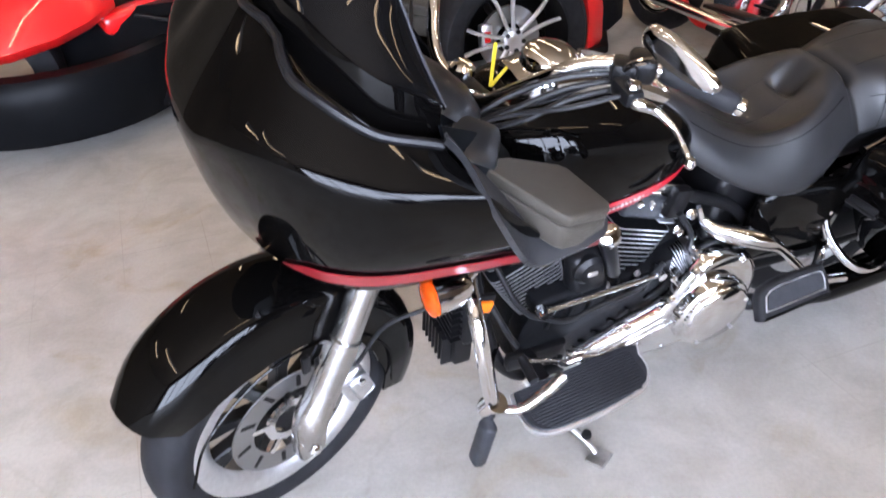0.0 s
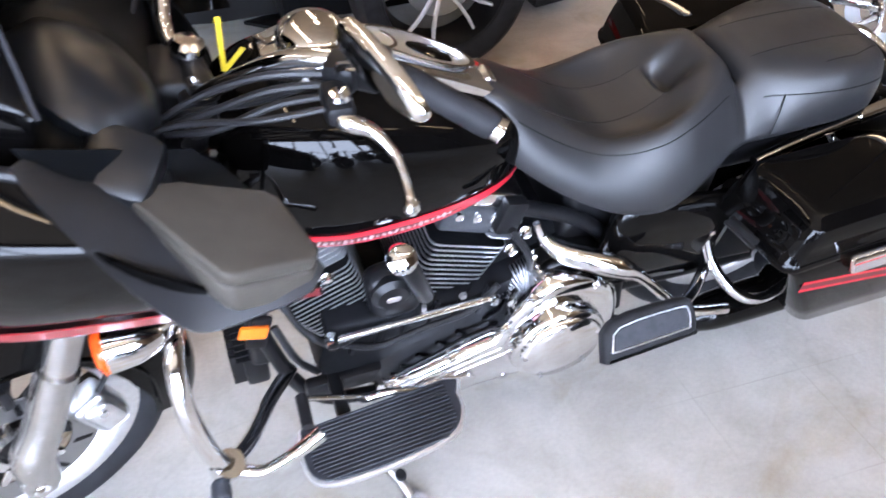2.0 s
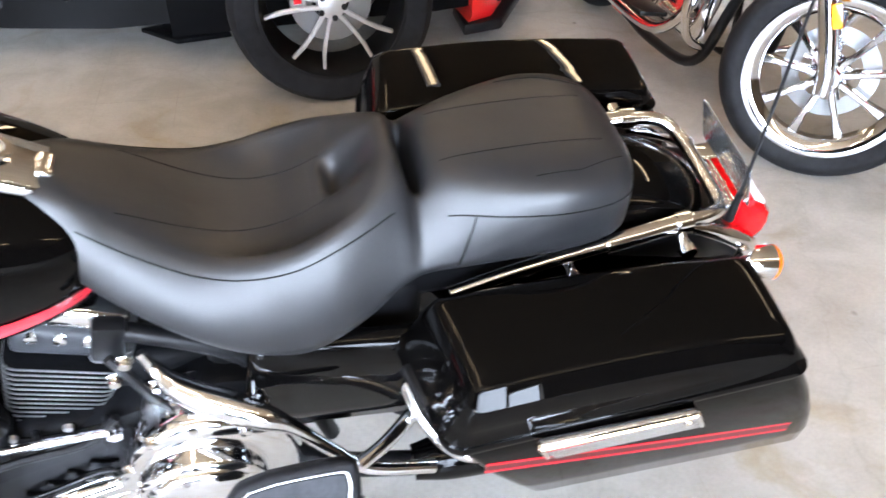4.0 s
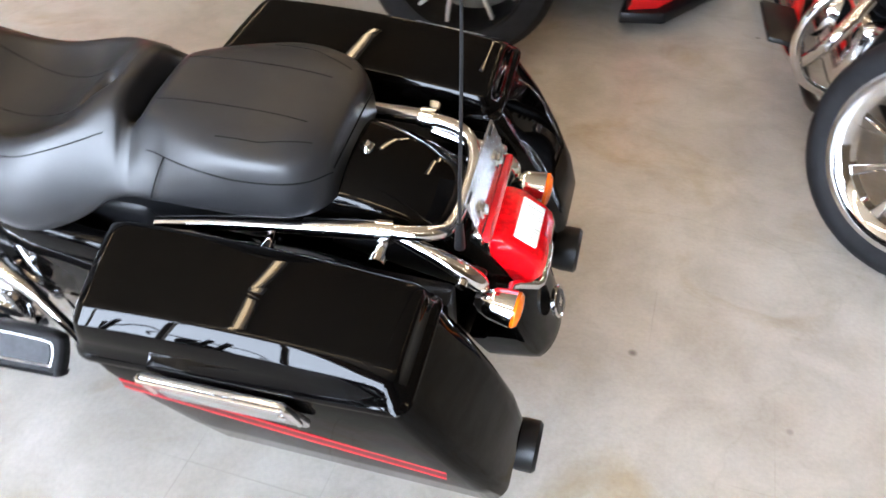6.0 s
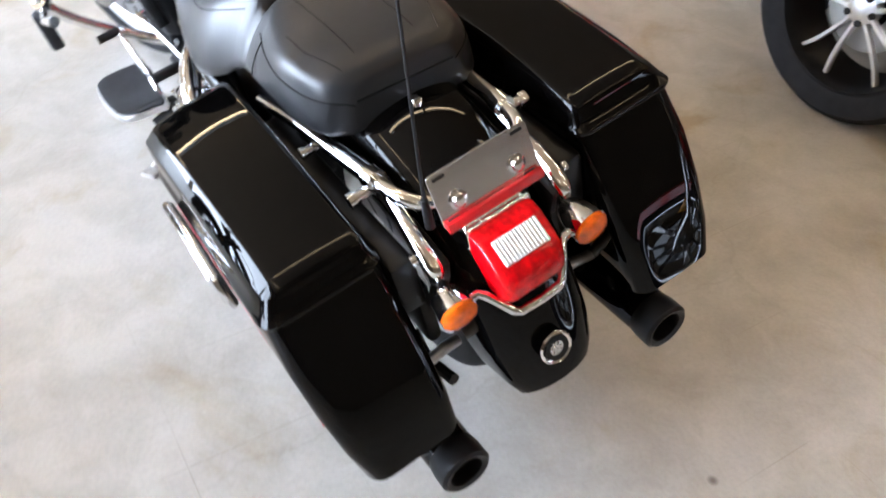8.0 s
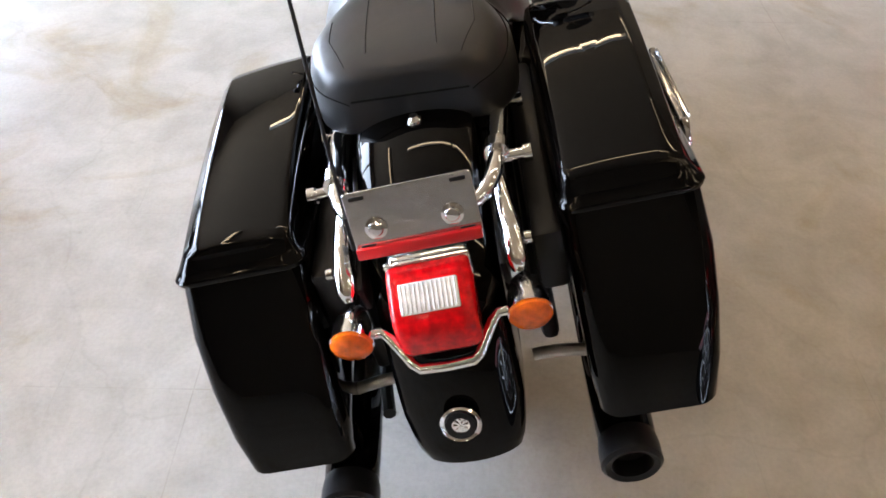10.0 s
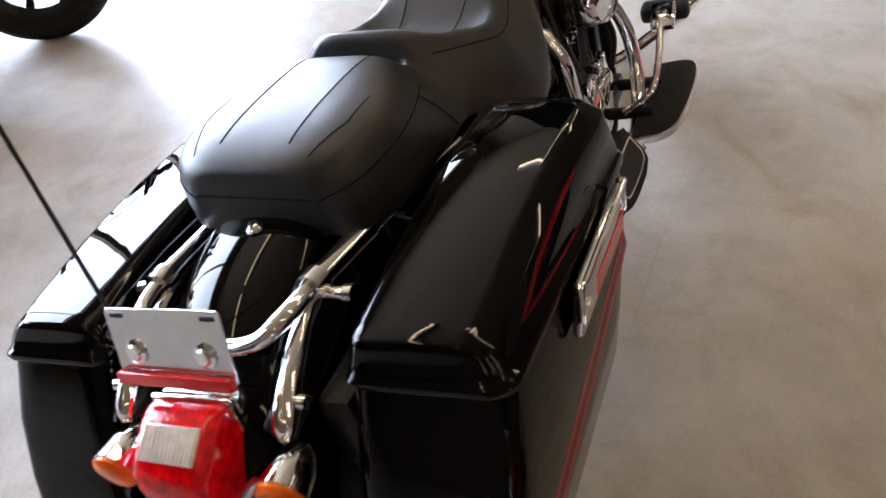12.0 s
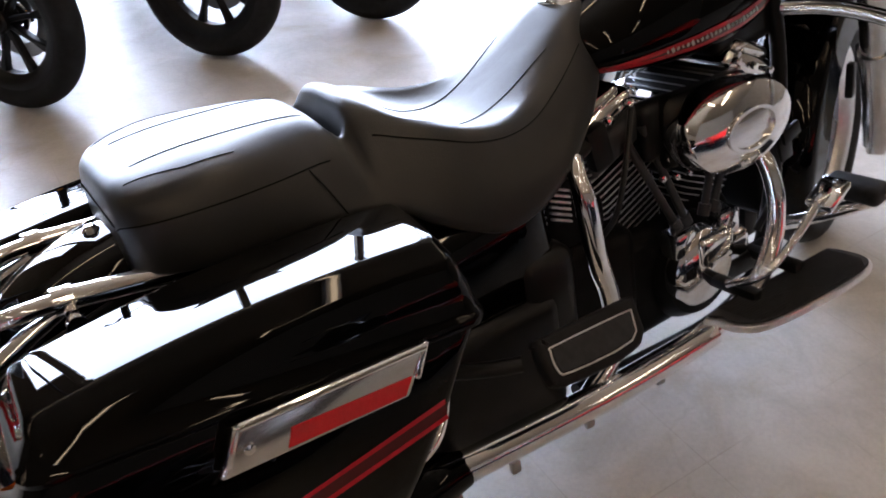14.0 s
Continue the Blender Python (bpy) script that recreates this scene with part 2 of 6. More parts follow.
def spline(pts, res=6):
    """Catmull-Rom through points of any dimension."""
    p = [np.array(q, float) for q in pts]
    p = [2 * p[0] - p[1], *p, 2 * p[-1] - p[-2]]
    out = []
    for i in range(1, len(p) - 2):
        for k in range(res):
            t = k / res
            a, b, c, d = p[i - 1 : i + 3]
            out.append(0.5 * (2 * b + (c - a) * t + (2 * a - 5 * b + 4 * c - d) * t * t + (3 * b - a - 3 * c + d) * t ** 3))
    out.append(p[-2])
    return out


def tube(pts, r, n=12, res=6, smooth=True):
    """A round bar through points; r is a radius or one radius a point."""
    rs = [r] * len(pts) if isinstance(r, (int, float)) else list(r)
    q = [(*p, k) for p, k in zip(pts, rs)]
    q = spline(q, res) if smooth and len(pts) > 2 else [np.array(a, float) for a in q]
    c = [Vector(a[:3]) for a in q]
    rings, up = [], None
    for i, a in enumerate(c):
        d = (c[min(i + 1, len(c) - 1)] - c[max(i - 1, 0)]).normalized()
        if up is None:
            up = d.orthogonal().normalized()
        up = (up - d * up.dot(d)).normalized()
        side = d.cross(up)
        rings.append([a + (up * math.cos(2 * math.pi * k / n) + side * math.sin(2 * math.pi * k / n)) * max(q[i][3], 0.0005) for k in range(n)])
    return loft(rings)


def lathe(profile, n=32, m=Matrix()):
    """Turns (radius, height) pairs about z."""
    bm = loft([[V(r * math.cos(2 * math.pi * k / n), r * math.sin(2 * math.pi * k / n), h) for k in range(n)] for r, h in profile])
    bm.transform(m)
    return bm


def ring(profile, n=48, m=Matrix()):
    """Turns a closed (radius, height) outline about z."""
    bm = bmesh.new()
    vs = [[bm.verts.new((r * math.cos(2 * math.pi * k / n), r * math.sin(2 * math.pi * k / n), h)) for r, h in profile] for k in range(n)]
    c = len(profile)
    for k in range(n):
        for i in range(c):
            bm.faces.new((vs[k][i], vs[k][(i + 1) % c], vs[(k + 1) % n][(i + 1) % c], vs[(k + 1) % n][i]))
    bm.transform(m)
    return bm


def prism(poly, depth, m=Matrix(), bev=0.0, seg=2):
    """A plane outline, given some depth along z from 0."""
    bm = loft([[V(x, y, 0) for x, y in poly], [V(x, y, depth) for x, y in poly]])
    if bev:
        bmesh.ops.recalc_face_normals(bm, faces=bm.faces)
        bmesh.ops.bevel(bm, geom=[e for e in bm.edges if e.calc_face_angle(0) > 0.6], offset=bev, segments=seg, affect="EDGES", profile=0.5)
    bm.transform(m)
    return bm


def rounded(x0, x1, y0, y1, r, n=5):
    """Corner-rounded rectangle, counter-clockwise."""
    out = []
    for cx, cy, a in ((x1 - r, y1 - r, 0), (x0 + r, y1 - r, 90), (x0 + r, y0 + r, 180), (x1 - r, y0 + r, 270)):
        out += [(cx + r * math.cos(radians(a + 90 * k / n)), cy + r * math.sin(radians(a + 90 * k / n))) for k in range(n + 1)]
    return out


def sheet(grid, thick=0.003):
    """A skin through a grid of points, with some thickness."""
    bm = bmesh.new()
    vs = [[bm.verts.new(p) for p in row] for row in grid]
    for a, b in zip(vs, vs[1:]):
        for i in range(len(a) - 1):
            bm.faces.new((a[i], a[i + 1], b[i + 1], b[i]))
    bmesh.ops.recalc_face_normals(bm, faces=bm.faces)
    bmesh.ops.solidify(bm, geom=list(bm.faces), thickness=thick)
    return bm


def rounded_fine(x0, x1, y0, y1, r, n=5, nx=14, ny=6):
    """The same outline with points along its straight sides."""
    c = rounded(x0, x1, y0, y1, r, n)
    out = []
    for i, p in enumerate(c):
        q = c[(i + 1) % len(c)]
        out.append(p)
        if i % (n + 1) == n:
            m = nx if abs(q[0] - p[0]) > abs(q[1] - p[1]) else ny
            out += [(p[0] + (q[0] - p[0]) * k / m, p[1] + (q[1] - p[1]) * k / m) for k in range(1, m)]
    return out


AXIS_Y = Matrix.Rotation(radians(90), 4, "X")  # z of a lathe turned to -y
AXIS_X = Matrix.Rotation(radians(90), 4, "Y")  # z turned to +x


# ---- the room ----
def slab(name, a, b, material, label="", cat=""):
    c = [(p + q) / 2 for p, q in zip(a, b)]
    ob = part(name, rbox(c, [q - p for p, q in zip(a, b)], 0), material)
    return tagged(ob, label, cat, kind="structure")


X0, X1, Y0, Y1, H = -9.0, 8.0, -6.0, 10.0, 4.6
DX0, DX1, DXM, DZ, DZL = -8.0, 1.8, 1.3, 3.8, 2.4
slab("floor", (X0, Y0 - 0.6, -0.2), (X1, Y1, 0), CONCRETE, "sealed grey concrete floor with stains and fine cracks", "floor")
slab("ceiling", (X0, Y0, H), (X1, Y1, H + 0.2), CEIL, "dull brown-grey ceiling deck with strip lights", "ceiling")
slab("wall_west", (X0 - 0.2, Y0, 0), (X0, Y1, H), WALL)
slab("wall_east", (X1, Y0, 0), (X1 + 0.2, Y1, H), WALL)
slab("wall_north", (X0 - 0.2, Y1, 0), (X1 + 0.2, Y1 + 0.2, H), WALL)
slab("wall_south_a", (X0 - 0.2, Y0 - 0.2, 0), (DX0, Y0, H), WALL)
slab("wall_south_b", (DX1, Y0 - 0.2, 0), (X1 + 0.2, Y0, H), WALL)
slab("wall_south_c", (DX0, Y0 - 0.2, DZ), (DXM, Y0, H), WALL)
# Unseen lower wall head, added to cut the opening's reflection in the paint.
slab("wall_south_d", (DXM, Y0 - 0.2, DZL), (DX1, Y0, H), WALL)
slab("backdrop", (DX0 - 0.4, Y0 - 0.55, 0.02), (DX1 + 0.4, Y0 - 0.4, DZ + 0.4), DAY, "pale bright daylight outside the open door", "sky")


# posts that divide the glazed opening
for px in (-6.2, -4.4, -2.6, -0.9, 1.25):
    slab("door_post", (px - 0.05, Y0 - 0.16, 0.0), (px + 0.05, Y0 - 0.04, DZ if px < DXM else DZL), WALL)


def strip_light(m, length=2.4):
    t = thing("ceiling_light", "long white strip light with a warm glowing tube on the ceiling", "light", m, "ceiling strip lights")
    part("housing", rbox((0, 0, 0.085), (0.16, length, 0.115), 0.01), WHITEPAINT, t)
    part("tube", tube([(0, -length / 2 + 0.03, 0), (0, length / 2 - 0.03, 0)], 0.028, 10), TUBE, t, "warm glowing tube")
    return t


# The last six of this row are unseen, added to light the floor.
spots_ = [pose(lx, ly, H - 0.14) for lx, ly in ((-1.2, -0.65), (-1.2, 1.85), (0.45, 3.6), (2.4, 3.6), (-4.8, 4.4), (-1.6, 6.6), (5.0, 2.5), (-7.4, 2.0), (0.5, 6.3), (2.6, 6.3))]
spots_ += [pose(lx, ly, H - 0.14, 0, 0, 90) for lx, ly in ((-0.7, -3.2), (2.0, -3.2), (5.2, -2.2))]
strip_light(pose(-6.2, -1.5, H - 0.14), 4.2)
first = strip_light(spots_[0])
for m in spots_[1:]:
    copy_thing(first, m)


# ---- the black touring motorcycle ----
BIKE = Matrix(((0.9992, -0.03881, 0.00955, -0.0068), (0.03997, 0.97024, -0.23881, 0.1702), (0.0, 0.239, 0.97102, 0.0419), (0, 0, 0, 1)))
bike = thing("motorcycle", "glossy black touring motorcycle with red pinstripes on its stand", "motorcycle", BIKE)


def wheel(parent, centre, radius, width, rim_r, name, spokes, rim_mat, spoke_mat, turn=0.0, disc=True, blade=0.02):
    """Tyre, rim and cast spokes; the wheel stands in the xz plane of its parent."""
    m = pose(*centre, 0, 0, turn) @ AXIS_Y
    w = width / 2
    rim = part(name, ring([(rim_r + 0.012, -w * 0.78), (rim_r + 0.012, -w * 0.7), (rim_r - 0.012, -w * 0.62), (rim_r - 0.03, -w * 0.3), (rim_r - 0.03, w * 0.3),
                           (rim_r - 0.012, w * 0.62), (rim_r + 0.012, w * 0.7), (rim_r + 0.012, w * 0.78), (rim_r - 0.004, w * 0.78), (rim_r - 0.022, w * 0.66),
                           (rim_r - 0.042, w * 0.3), (rim_r - 0.042, -w * 0.3), (rim_r - 0.022, -w * 0.66), (rim_r - 0.004, -w * 0.78)], 56, m), rim_mat, parent)
    prof = [(rim_r + 0.004, -w * 0.72), (rim_r + 0.03, -w * 0.92)]
    for k in range(13):
        a = radians(-82 + 164 * k / 12)
        prof.append((radius - 0.055 + 0.055 * math.cos(a) ** 0.8, w * math.sin(a)))
    prof += [(rim_r + 0.03, w * 0.92), (rim_r + 0.004, w * 0.72)]
    part("tyre", ring(prof, 64, m), RUBBER, rim, "black rubber tyre with a worn tread")
    # tread grooves as raised blocks round the shoulder
    hub = part("hub", lathe([(0.001, -w * 0.75), (0.034, -w * 0.75), (0.042, -w * 0.6), (0.036, -w * 0.2), (0.036, w * 0.2), (0.042, w * 0.6), (0.034, w * 0.75), (0.001, w * 0.75)], 28, m), spoke_mat, rim)
    for k in range(spokes):
        a = 2 * math.pi * k / spokes
        sp = prism([(0.03, -blade), (rim_r * 0.55, -blade * 0.75), (rim_r - 0.03, -blade * 1.5), (rim_r - 0.03, blade * 1.5), (rim_r * 0.55, blade * 0.75), (0.03, blade)], w * 0.55,
                   m @ Matrix.Rotation(a, 4, "Z") @ pose(0, 0, -w * 0.27), 0.004, 1)
        part("spoke", sp, spoke_mat, rim)
    if disc:
        d = part("brake_disc", ring([(0.095, w * 0.86), (0.148, w * 0.86), (0.148, w * 0.93), (0.095, w * 0.93)], 48, m), DISC, rim, "drilled steel brake disc")
        for k in range(10):
            a = 2 * math.pi * k / 10
            part("slot", prism([(0.104, -0.006), (0.138, 0.004), (0.138, 0.014), (0.104, 0.006)], 0.001, m @ Matrix.Rotation(a, 4, "Z") @ pose(0, 0, w * 0.93), 0), SATIN, rim)
        part("disc_carrier", add(ring([(0.04, w * 0.8), (0.062, w * 0.8), (0.062, w * 0.9), (0.04, w * 0.9)], 32, m),
                                 *[prism([(0.055, -0.008), (0.1, -0.006), (0.1, 0.006), (0.055, 0.008)], 0.006, m @ Matrix.Rotation(2 * math.pi * k / 5 + 0.3, 4, "Z") @ pose(0, 0, w * 0.84)) for k in range(5)]), CHROME, rim)
    return rim


# steering head: everything that turns with the bars at the front wheel
STEER = 19
FRONT = pose(-1.607, -0.105, 0.302, 0, 0, STEER)
fw = wheel(bike, (0, 0, 0), 0.315, 0.125, 0.222, "front_wheel", 9, ALLOY, SATIN)
fw.matrix_local = FRONT

# front fender: an arched shell over the wheel
rings = []
for k in range(31):
    a = radians(-22 + 164 * k / 30)
    tail = max(0.0, (k - 23) / 7)
    c, s = math.cos(a), math.sin(a)
    rr = 0.375 + 0.03 * math.sin(radians(max(0, k - 10) * 5.5)) - 0.008 * tail
    wmid = 0.092 - 0.022 * max(0, (k - 26) / 4) ** 2 - 0.012 * max(0, (4 - k) / 4)
    drop = 0.10 - 0.035 * max(0, (6 - k) / 6) - 0.04 * tail
    row = []
    for q in range(15):
        u = -1 + 2 * q / 14
        au = abs(u)
        if au < 0.62:
            y, rad = wmid * math.sin(au / 0.62 * 1.45), rr - 0.05 * (1 - math.cos(au / 0.62 * 1.35))
        else:
            v = (au - 0.62) / 0.38
            y, rad = wmid * (1.0 + 0.06 * v * v), rr - 0.04 - drop * v
        row.append(V(c * rad - 0.008, math.copysign(y, u), s * rad + 0.016))
    rings.append(row)
ff = part("front_fender", sheet(rings, 0.005), BLACK, bike, "glossy black front fender", FRONT, 60)
part("fender_trim", tube([V(math.cos(radians(a)) * 0.26 , -0.1, math.sin(radians(a)) * 0.26 + 0.01) for a in (-10, 20, 60, 100, 140, 170)], 0.003, 6), BLACK, ff)

# fork legs, in the turned frame: lower alloy slider, chrome-grey upper
for sy in (-1, 1):
    fy = -0.118 if sy < 0 else 0.160
    leg = part("fork_leg", add(tube([(0.008, fy, -0.03), (0.015, fy, 0.05), (0.055, fy, 0.12), (0.122, fy, 0.25)], [0.034, 0.040, 0.036, 0.037], 20, 5),
                               rbox((0.0, fy, -0.02), (0.06, 0.05, 0.07), 0.012)), FORK, bike, "polished aluminium fork slider", FRONT)
    part("fork_tube", tube([(0.117, fy, 0.24), (0.292, fy, 0.60)], 0.031, 20), FORK, leg)
    part("fork_cover", tube([(0.243, fy, 0.50), (0.357, fy, 0.74)], 0.033, 20), SATIN, leg)
    part("axle_nut", lathe([(0.001, 0), (0.014, 0), (0.015, 0.012), (0.01, 0.018), (0.001, 0.018)], 6, pose(0.0, fy + sy * 0.025, -0.01) @ (AXIS_Y if sy < 0 else AXIS_Y.inverted())), CHROME, leg)
    part("fender_bracket", add(rbox((0.07, sy * 0.1, 0.16), (0.03, 0.02, 0.09), 0.006), rbox((0.03, sy * 0.104, 0.22), (0.02, 0.012, 0.05), 0.005)), SATIN, leg)
cal = part("brake_caliper", add(rbox((0.15, -0.082, 0.045), (0.07, 0.06, 0.11), 0.014, 3, (0, -20, 0)), rbox((0.155, -0.118, 0.05), (0.05, 0.014, 0.085), 0.012, 3, (0, -20, 0))), ALLOY, bike, "silver front brake caliper", FRONT)
part("caliper_bolt", lathe([(0.001, 0), (0.009, 0), (0.009, 0.01), (0.001, 0.01)], 8, pose(0.15, -0.124, 0.08) @ AXIS_Y), CHROME, cal)
part("brake_hose", tube([(0.16, -0.10, 0.11), (0.22, -0.13, 0.22), (0.30, -0.2, 0.30), (0.36, -0.2, 0.4)], 0.005, 8), CABLE, bike, m=FRONT)

# ---- fairing ----
plan = [(0.0, -1.685, 0.0), (0.15, -1.672, -0.11), (0.32, -1.632, -0.215), (0.48, -1.575, -0.305), (0.64, -1.495, -0.372), (0.8, -1.38, -0.407), (1.0, -1.20, -0.425)]


def fairing_point(u, v):
    """u from the nose to the rear edge, v from the lower edge to the ridge."""
    us = [p[0] for p in plan]
    x, y = np.interp(u, us, [p[1] for p in plan]), np.interp(u, us, [p[2] for p in plan])
    zb = np.interp(u, [0, 0.15, 0.3, 0.45, 0.6, 0.8, 1], [0.735, 0.75, 0.785, 0.818, 0.836, 0.842, 0.830])
    zt = np.interp(u, [0, 0.3, 0.55, 0.75, 1], [1.250, 1.240, 1.202, 1.160, 1.132])
    z = zb + (zt - zb) * v
    k = v - np.interp(u, [0, 0.2, 0.45], [0.64, 0.68, 0.82])
    tuck = (1 - v) ** np.interp(u, [0, 0.4, 0.7], [2.8, 3.0, 3.0]) * np.interp(u, [0.3, 0.7], [0.30, 0.24]) + (math.sqrt(k * k + 0.0010) + k - 0.005) * np.interp(u, [0.1, 0.45], [0.56, 0.80])
    cx = -1.22
    x = x + (cx - x) * tuck * np.interp(u, [0.3, 0.9], [0.8, 0.2])
    y = y * (1 - tuck * 0.62)
    if u > 0.55:
        k = (u - 0.55) / 0.45
        rear = np.interp(v, [0, 0.22, 0.36, 1.0], [-1.03, -1.04, -1.16, -1.33])
        x = x + (rear + 1.20) * k * k
    return V(x, y, z)


def smooth_plan():
    global plan
    q = spline(plan, 5)
    plan = [tuple(a) for a in q]


smooth_plan()
NU = 34
levels = [0.62 * j / 9 for j in range(9)] + [0.62 + 0.38 * j / 38 for j in range(39)]
half = [[fairing_point(i / NU, v) for v in levels] for i in range(NU + 1)]
full = [[V(p.x, -p.y, p.z) for p in col] for col in reversed(half[1:])] + half
fairing = part("fairing", sheet(full, 0.006), BLACK, bike, "glossy black frame-mounted fairing with a red pinstripe", None, 60)

# ridge shelf between the body and the windshield base
base_line = [(-1.520, 0.0, 1.295), (-1.505, -0.105, 1.285), (-1.475, -0.190, 1.262), (-1.43, -0.258, 1.226), (-1.38, -0.290, 1.195), (-1.315, -0.300, 1.160)]
base_line = [V(*p) for p in spline(base_line, 5)]
NB = len(base_line) - 1
shelf = []
for i in range(NB + 1):
    a, b = fairing_point(i / NB, 1.0), base_line[i]
    dip = min(1.0, i / (NB * 0.35))
    row = []
    for t, w in ((0, 0), (0.06, 0.008), (0.14, 0.002), (0.26, -0.016), (0.42, -0.028), (0.60, -0.032), (0.74, -0.028), (0.84, -0.012), (0.92, 0.006), (1.0, 0.012)):
        p = a.lerp(b, t)
        p.z = a.z + (b.z - a.z) * (0.12 * t if t < 0.74 else 0.09 + 0.91 * (t - 0.74) / 0.26) + w * dip
        row.append(p)
    shelf.append(row)
shelf_full = [[V(p.x, -p.y, p.z) for p in r] for r in reversed(shelf[1:])] + shelf
part("upper_shelf", sheet(shelf_full, 0.004), BLACK, fairing, m=None, angle=70)
lip = [fairing_point(i / 30, 1.0) + V(0, 0, 0.004) for i in range(31)]
part("ridge_bead", tube([V(p.x, -p.y, p.z) for p in reversed(lip[1:])] + lip, 0.008, 8, 1, False), SATIN, fairing, "satin black rim round the windshield pocket")
# windshield: base line up to a top edge that falls to the rear corners
top_line = [(-1.375, 0.0, 1.415), (-1.37, -0.08, 1.40), (-1.352, -0.135, 1.355), (-1.334, -0.180, 1.285), (-1.320, -0.235, 1.216), (-1.306, -0.298, 1.164)]
top_line = [V(*p) for p in spline(top_line, 5)]
ws = []
for b, t in zip(base_line, top_line):
    row = []
    for k in range(9):
        s = k / 8
        p = b.lerp(t, s)
        out = V(p.x + 1.25, p.y * 1.2, 0).normalized()
        p += out * 0.008 * math.sin(math.pi * s) * min(1, (t - b).length / 0.15) + V(0, 0, -0.004 + 0.01 * math.sin(math.pi * s))
        row.append(p)
    ws.append(row)
ws_full = [[V(p.x, -p.y, p.z) for p in r] for r in reversed(ws[1:])] + ws
part("windshield", sheet(ws_full, 0.004), SMOKED, fairing, "short dark smoked windshield", None, 70)
edge = [V(p.x, -p.y, p.z) for p in reversed(top_line[1:])] + top_line
part("windshield_edge", tube(edge, 0.0028, 8, 1, False), SMOKEEDGE, fairing, "pale smoked windshield edge")
# pinstripe along the lower edge, laid proud of the skin
for sy in (1, -1):
    st = []
    for i in range(25):
        u = 0.36 + 0.64 * i / 24
        lo, hi = fairing_point(u, 0.11), fairing_point(u, 0.11 + 0.105 * min(1, i / 6 + 0.1))
        st.append([V(p.x - 0.003, p.y - 0.006, p.z) for p in (lo, (lo + hi) / 2, hi)])
    bm = sheet(st, 0.002)
    part("stripe", bm if sy > 0 else xf(bm, MIRROR), DEEPRED, fairing, "deep red pinstripe")
# inner dash behind the windshield
dash = []
for i in range(25):
    y = -0.295 + 0.59 * i / 24
    e = math.sqrt(max(0, 1 - (y / 0.36) ** 2)) * np.interp(y, [-0.02, 0.14], [1.0, 0.62])
    dash.append([V(-1.365, y, 0.96 + 0.15 * e), V(-1.315, y, 0.975 + 0.155 * e), V(-1.255 + 0.03 * (1 - e), y, 0.97 + 0.13 * e), V(-1.20 + 0.03 * (1 - e), y, 0.955 + 0.075 * e), V(-1.175, y, 0.92), V(-1.19, y, 0.82)])
dp = part("dash", sheet(dash, 0.006), DASH, fairing, "black plastic inner dash with round gauges", None, 60)
for sy in (-1, 1):
    bm = sheet([[V(-1.335, sy * 0.335, 1.165), V(-1.26, sy * 0.285, 1.10), V(-1.165, sy * 0.20, 1.00)], [V(-1.315, sy * 0.33, 1.09), V(-1.24, sy * 0.275, 1.02), V(-1.13, sy * 0.19, 0.95)], [V(-1.28, sy * 0.33, 0.93), V(-1.20, sy * 0.27, 0.90), V(-1.10, sy * 0.17, 0.88)], [V(-1.25, sy * 0.32, 0.83), V(-1.18, sy * 0.25, 0.80), V(-1.09, sy * 0.15, 0.80)]], 0.006)
    part("inner_panel", bm, DASH, fairing, "black inner fairing panel", None, 60)
for sy in (-1, 1):
    pd = part("dash_pod", rbox((-1.250, sy * 0.264, 1.036), (0.095, 0.10, 0.095), 0.022, 2, (sy * -18, 20, sy * 24)), GAUGE, fairing, "black faceted control pod")
    part("dash_hood", xf(lathe([(0.001, 0.07), (0.05, 0.062), (0.085, 0.038), (0.10, 0.0), (0.08, -0.03), (0.001, -0.035)], 28, Matrix.Diagonal((1.0, 1.25, 0.8, 1))), pose(-1.272, -0.130, 1.075, 0, 40, 14) if sy < 0 else pose(-1.295, 0.105, 1.012, 0, 34, -10)), GAUGE, dp, "black gauge hood with a soft sheen")
# grey storage box panels at the rear edges
band_out = [(-1.335, -0.372, 1.168), (-1.318, -0.406, 1.150), (-1.275, -0.432, 1.055), (-1.225, -0.446, 0.958), (-1.19, -0.447, 0.926), (-1.13, -0.438, 0.922), (-1.06, -0.424, 0.925), (-1.032, -0.392, 0.928)]
band_in = [(-1.325, -0.340, 1.152), (-1.285, -0.300, 1.075), (-1.215, -0.265, 1.005), (-1.16, -0.300, 0.985), (-1.13, -0.330, 0.972), (-1.10, -0.340, 0.960), (-1.075, -0.335, 0.947), (-1.06, -0.330, 0.942)]
lid_o = [(-1.262, -0.300, 1.032), (-1.166, -0.434, 0.994), (-1.150, -0.440, 0.987), (-1.052, -0.410, 0.948), (-1.040, -0.390, 0.944), (-1.072, -0.297, 0.957), (-1.088, -0.287, 0.963), (-1.185, -0.280, 1.001)]


def slab_from(outline, d):
    """A bevelled plate: the outline and the same moved by d."""
    bm = loft([[V(*p) for p in outline], [V(*p) + V(*d) for p in outline]])
    bmesh.ops.recalc_face_normals(bm, faces=bm.faces)
    bmesh.ops.bevel(bm, geom=list(bm.edges), offset=0.008, segments=3, affect="EDGES", profile=0.6)
    return bm


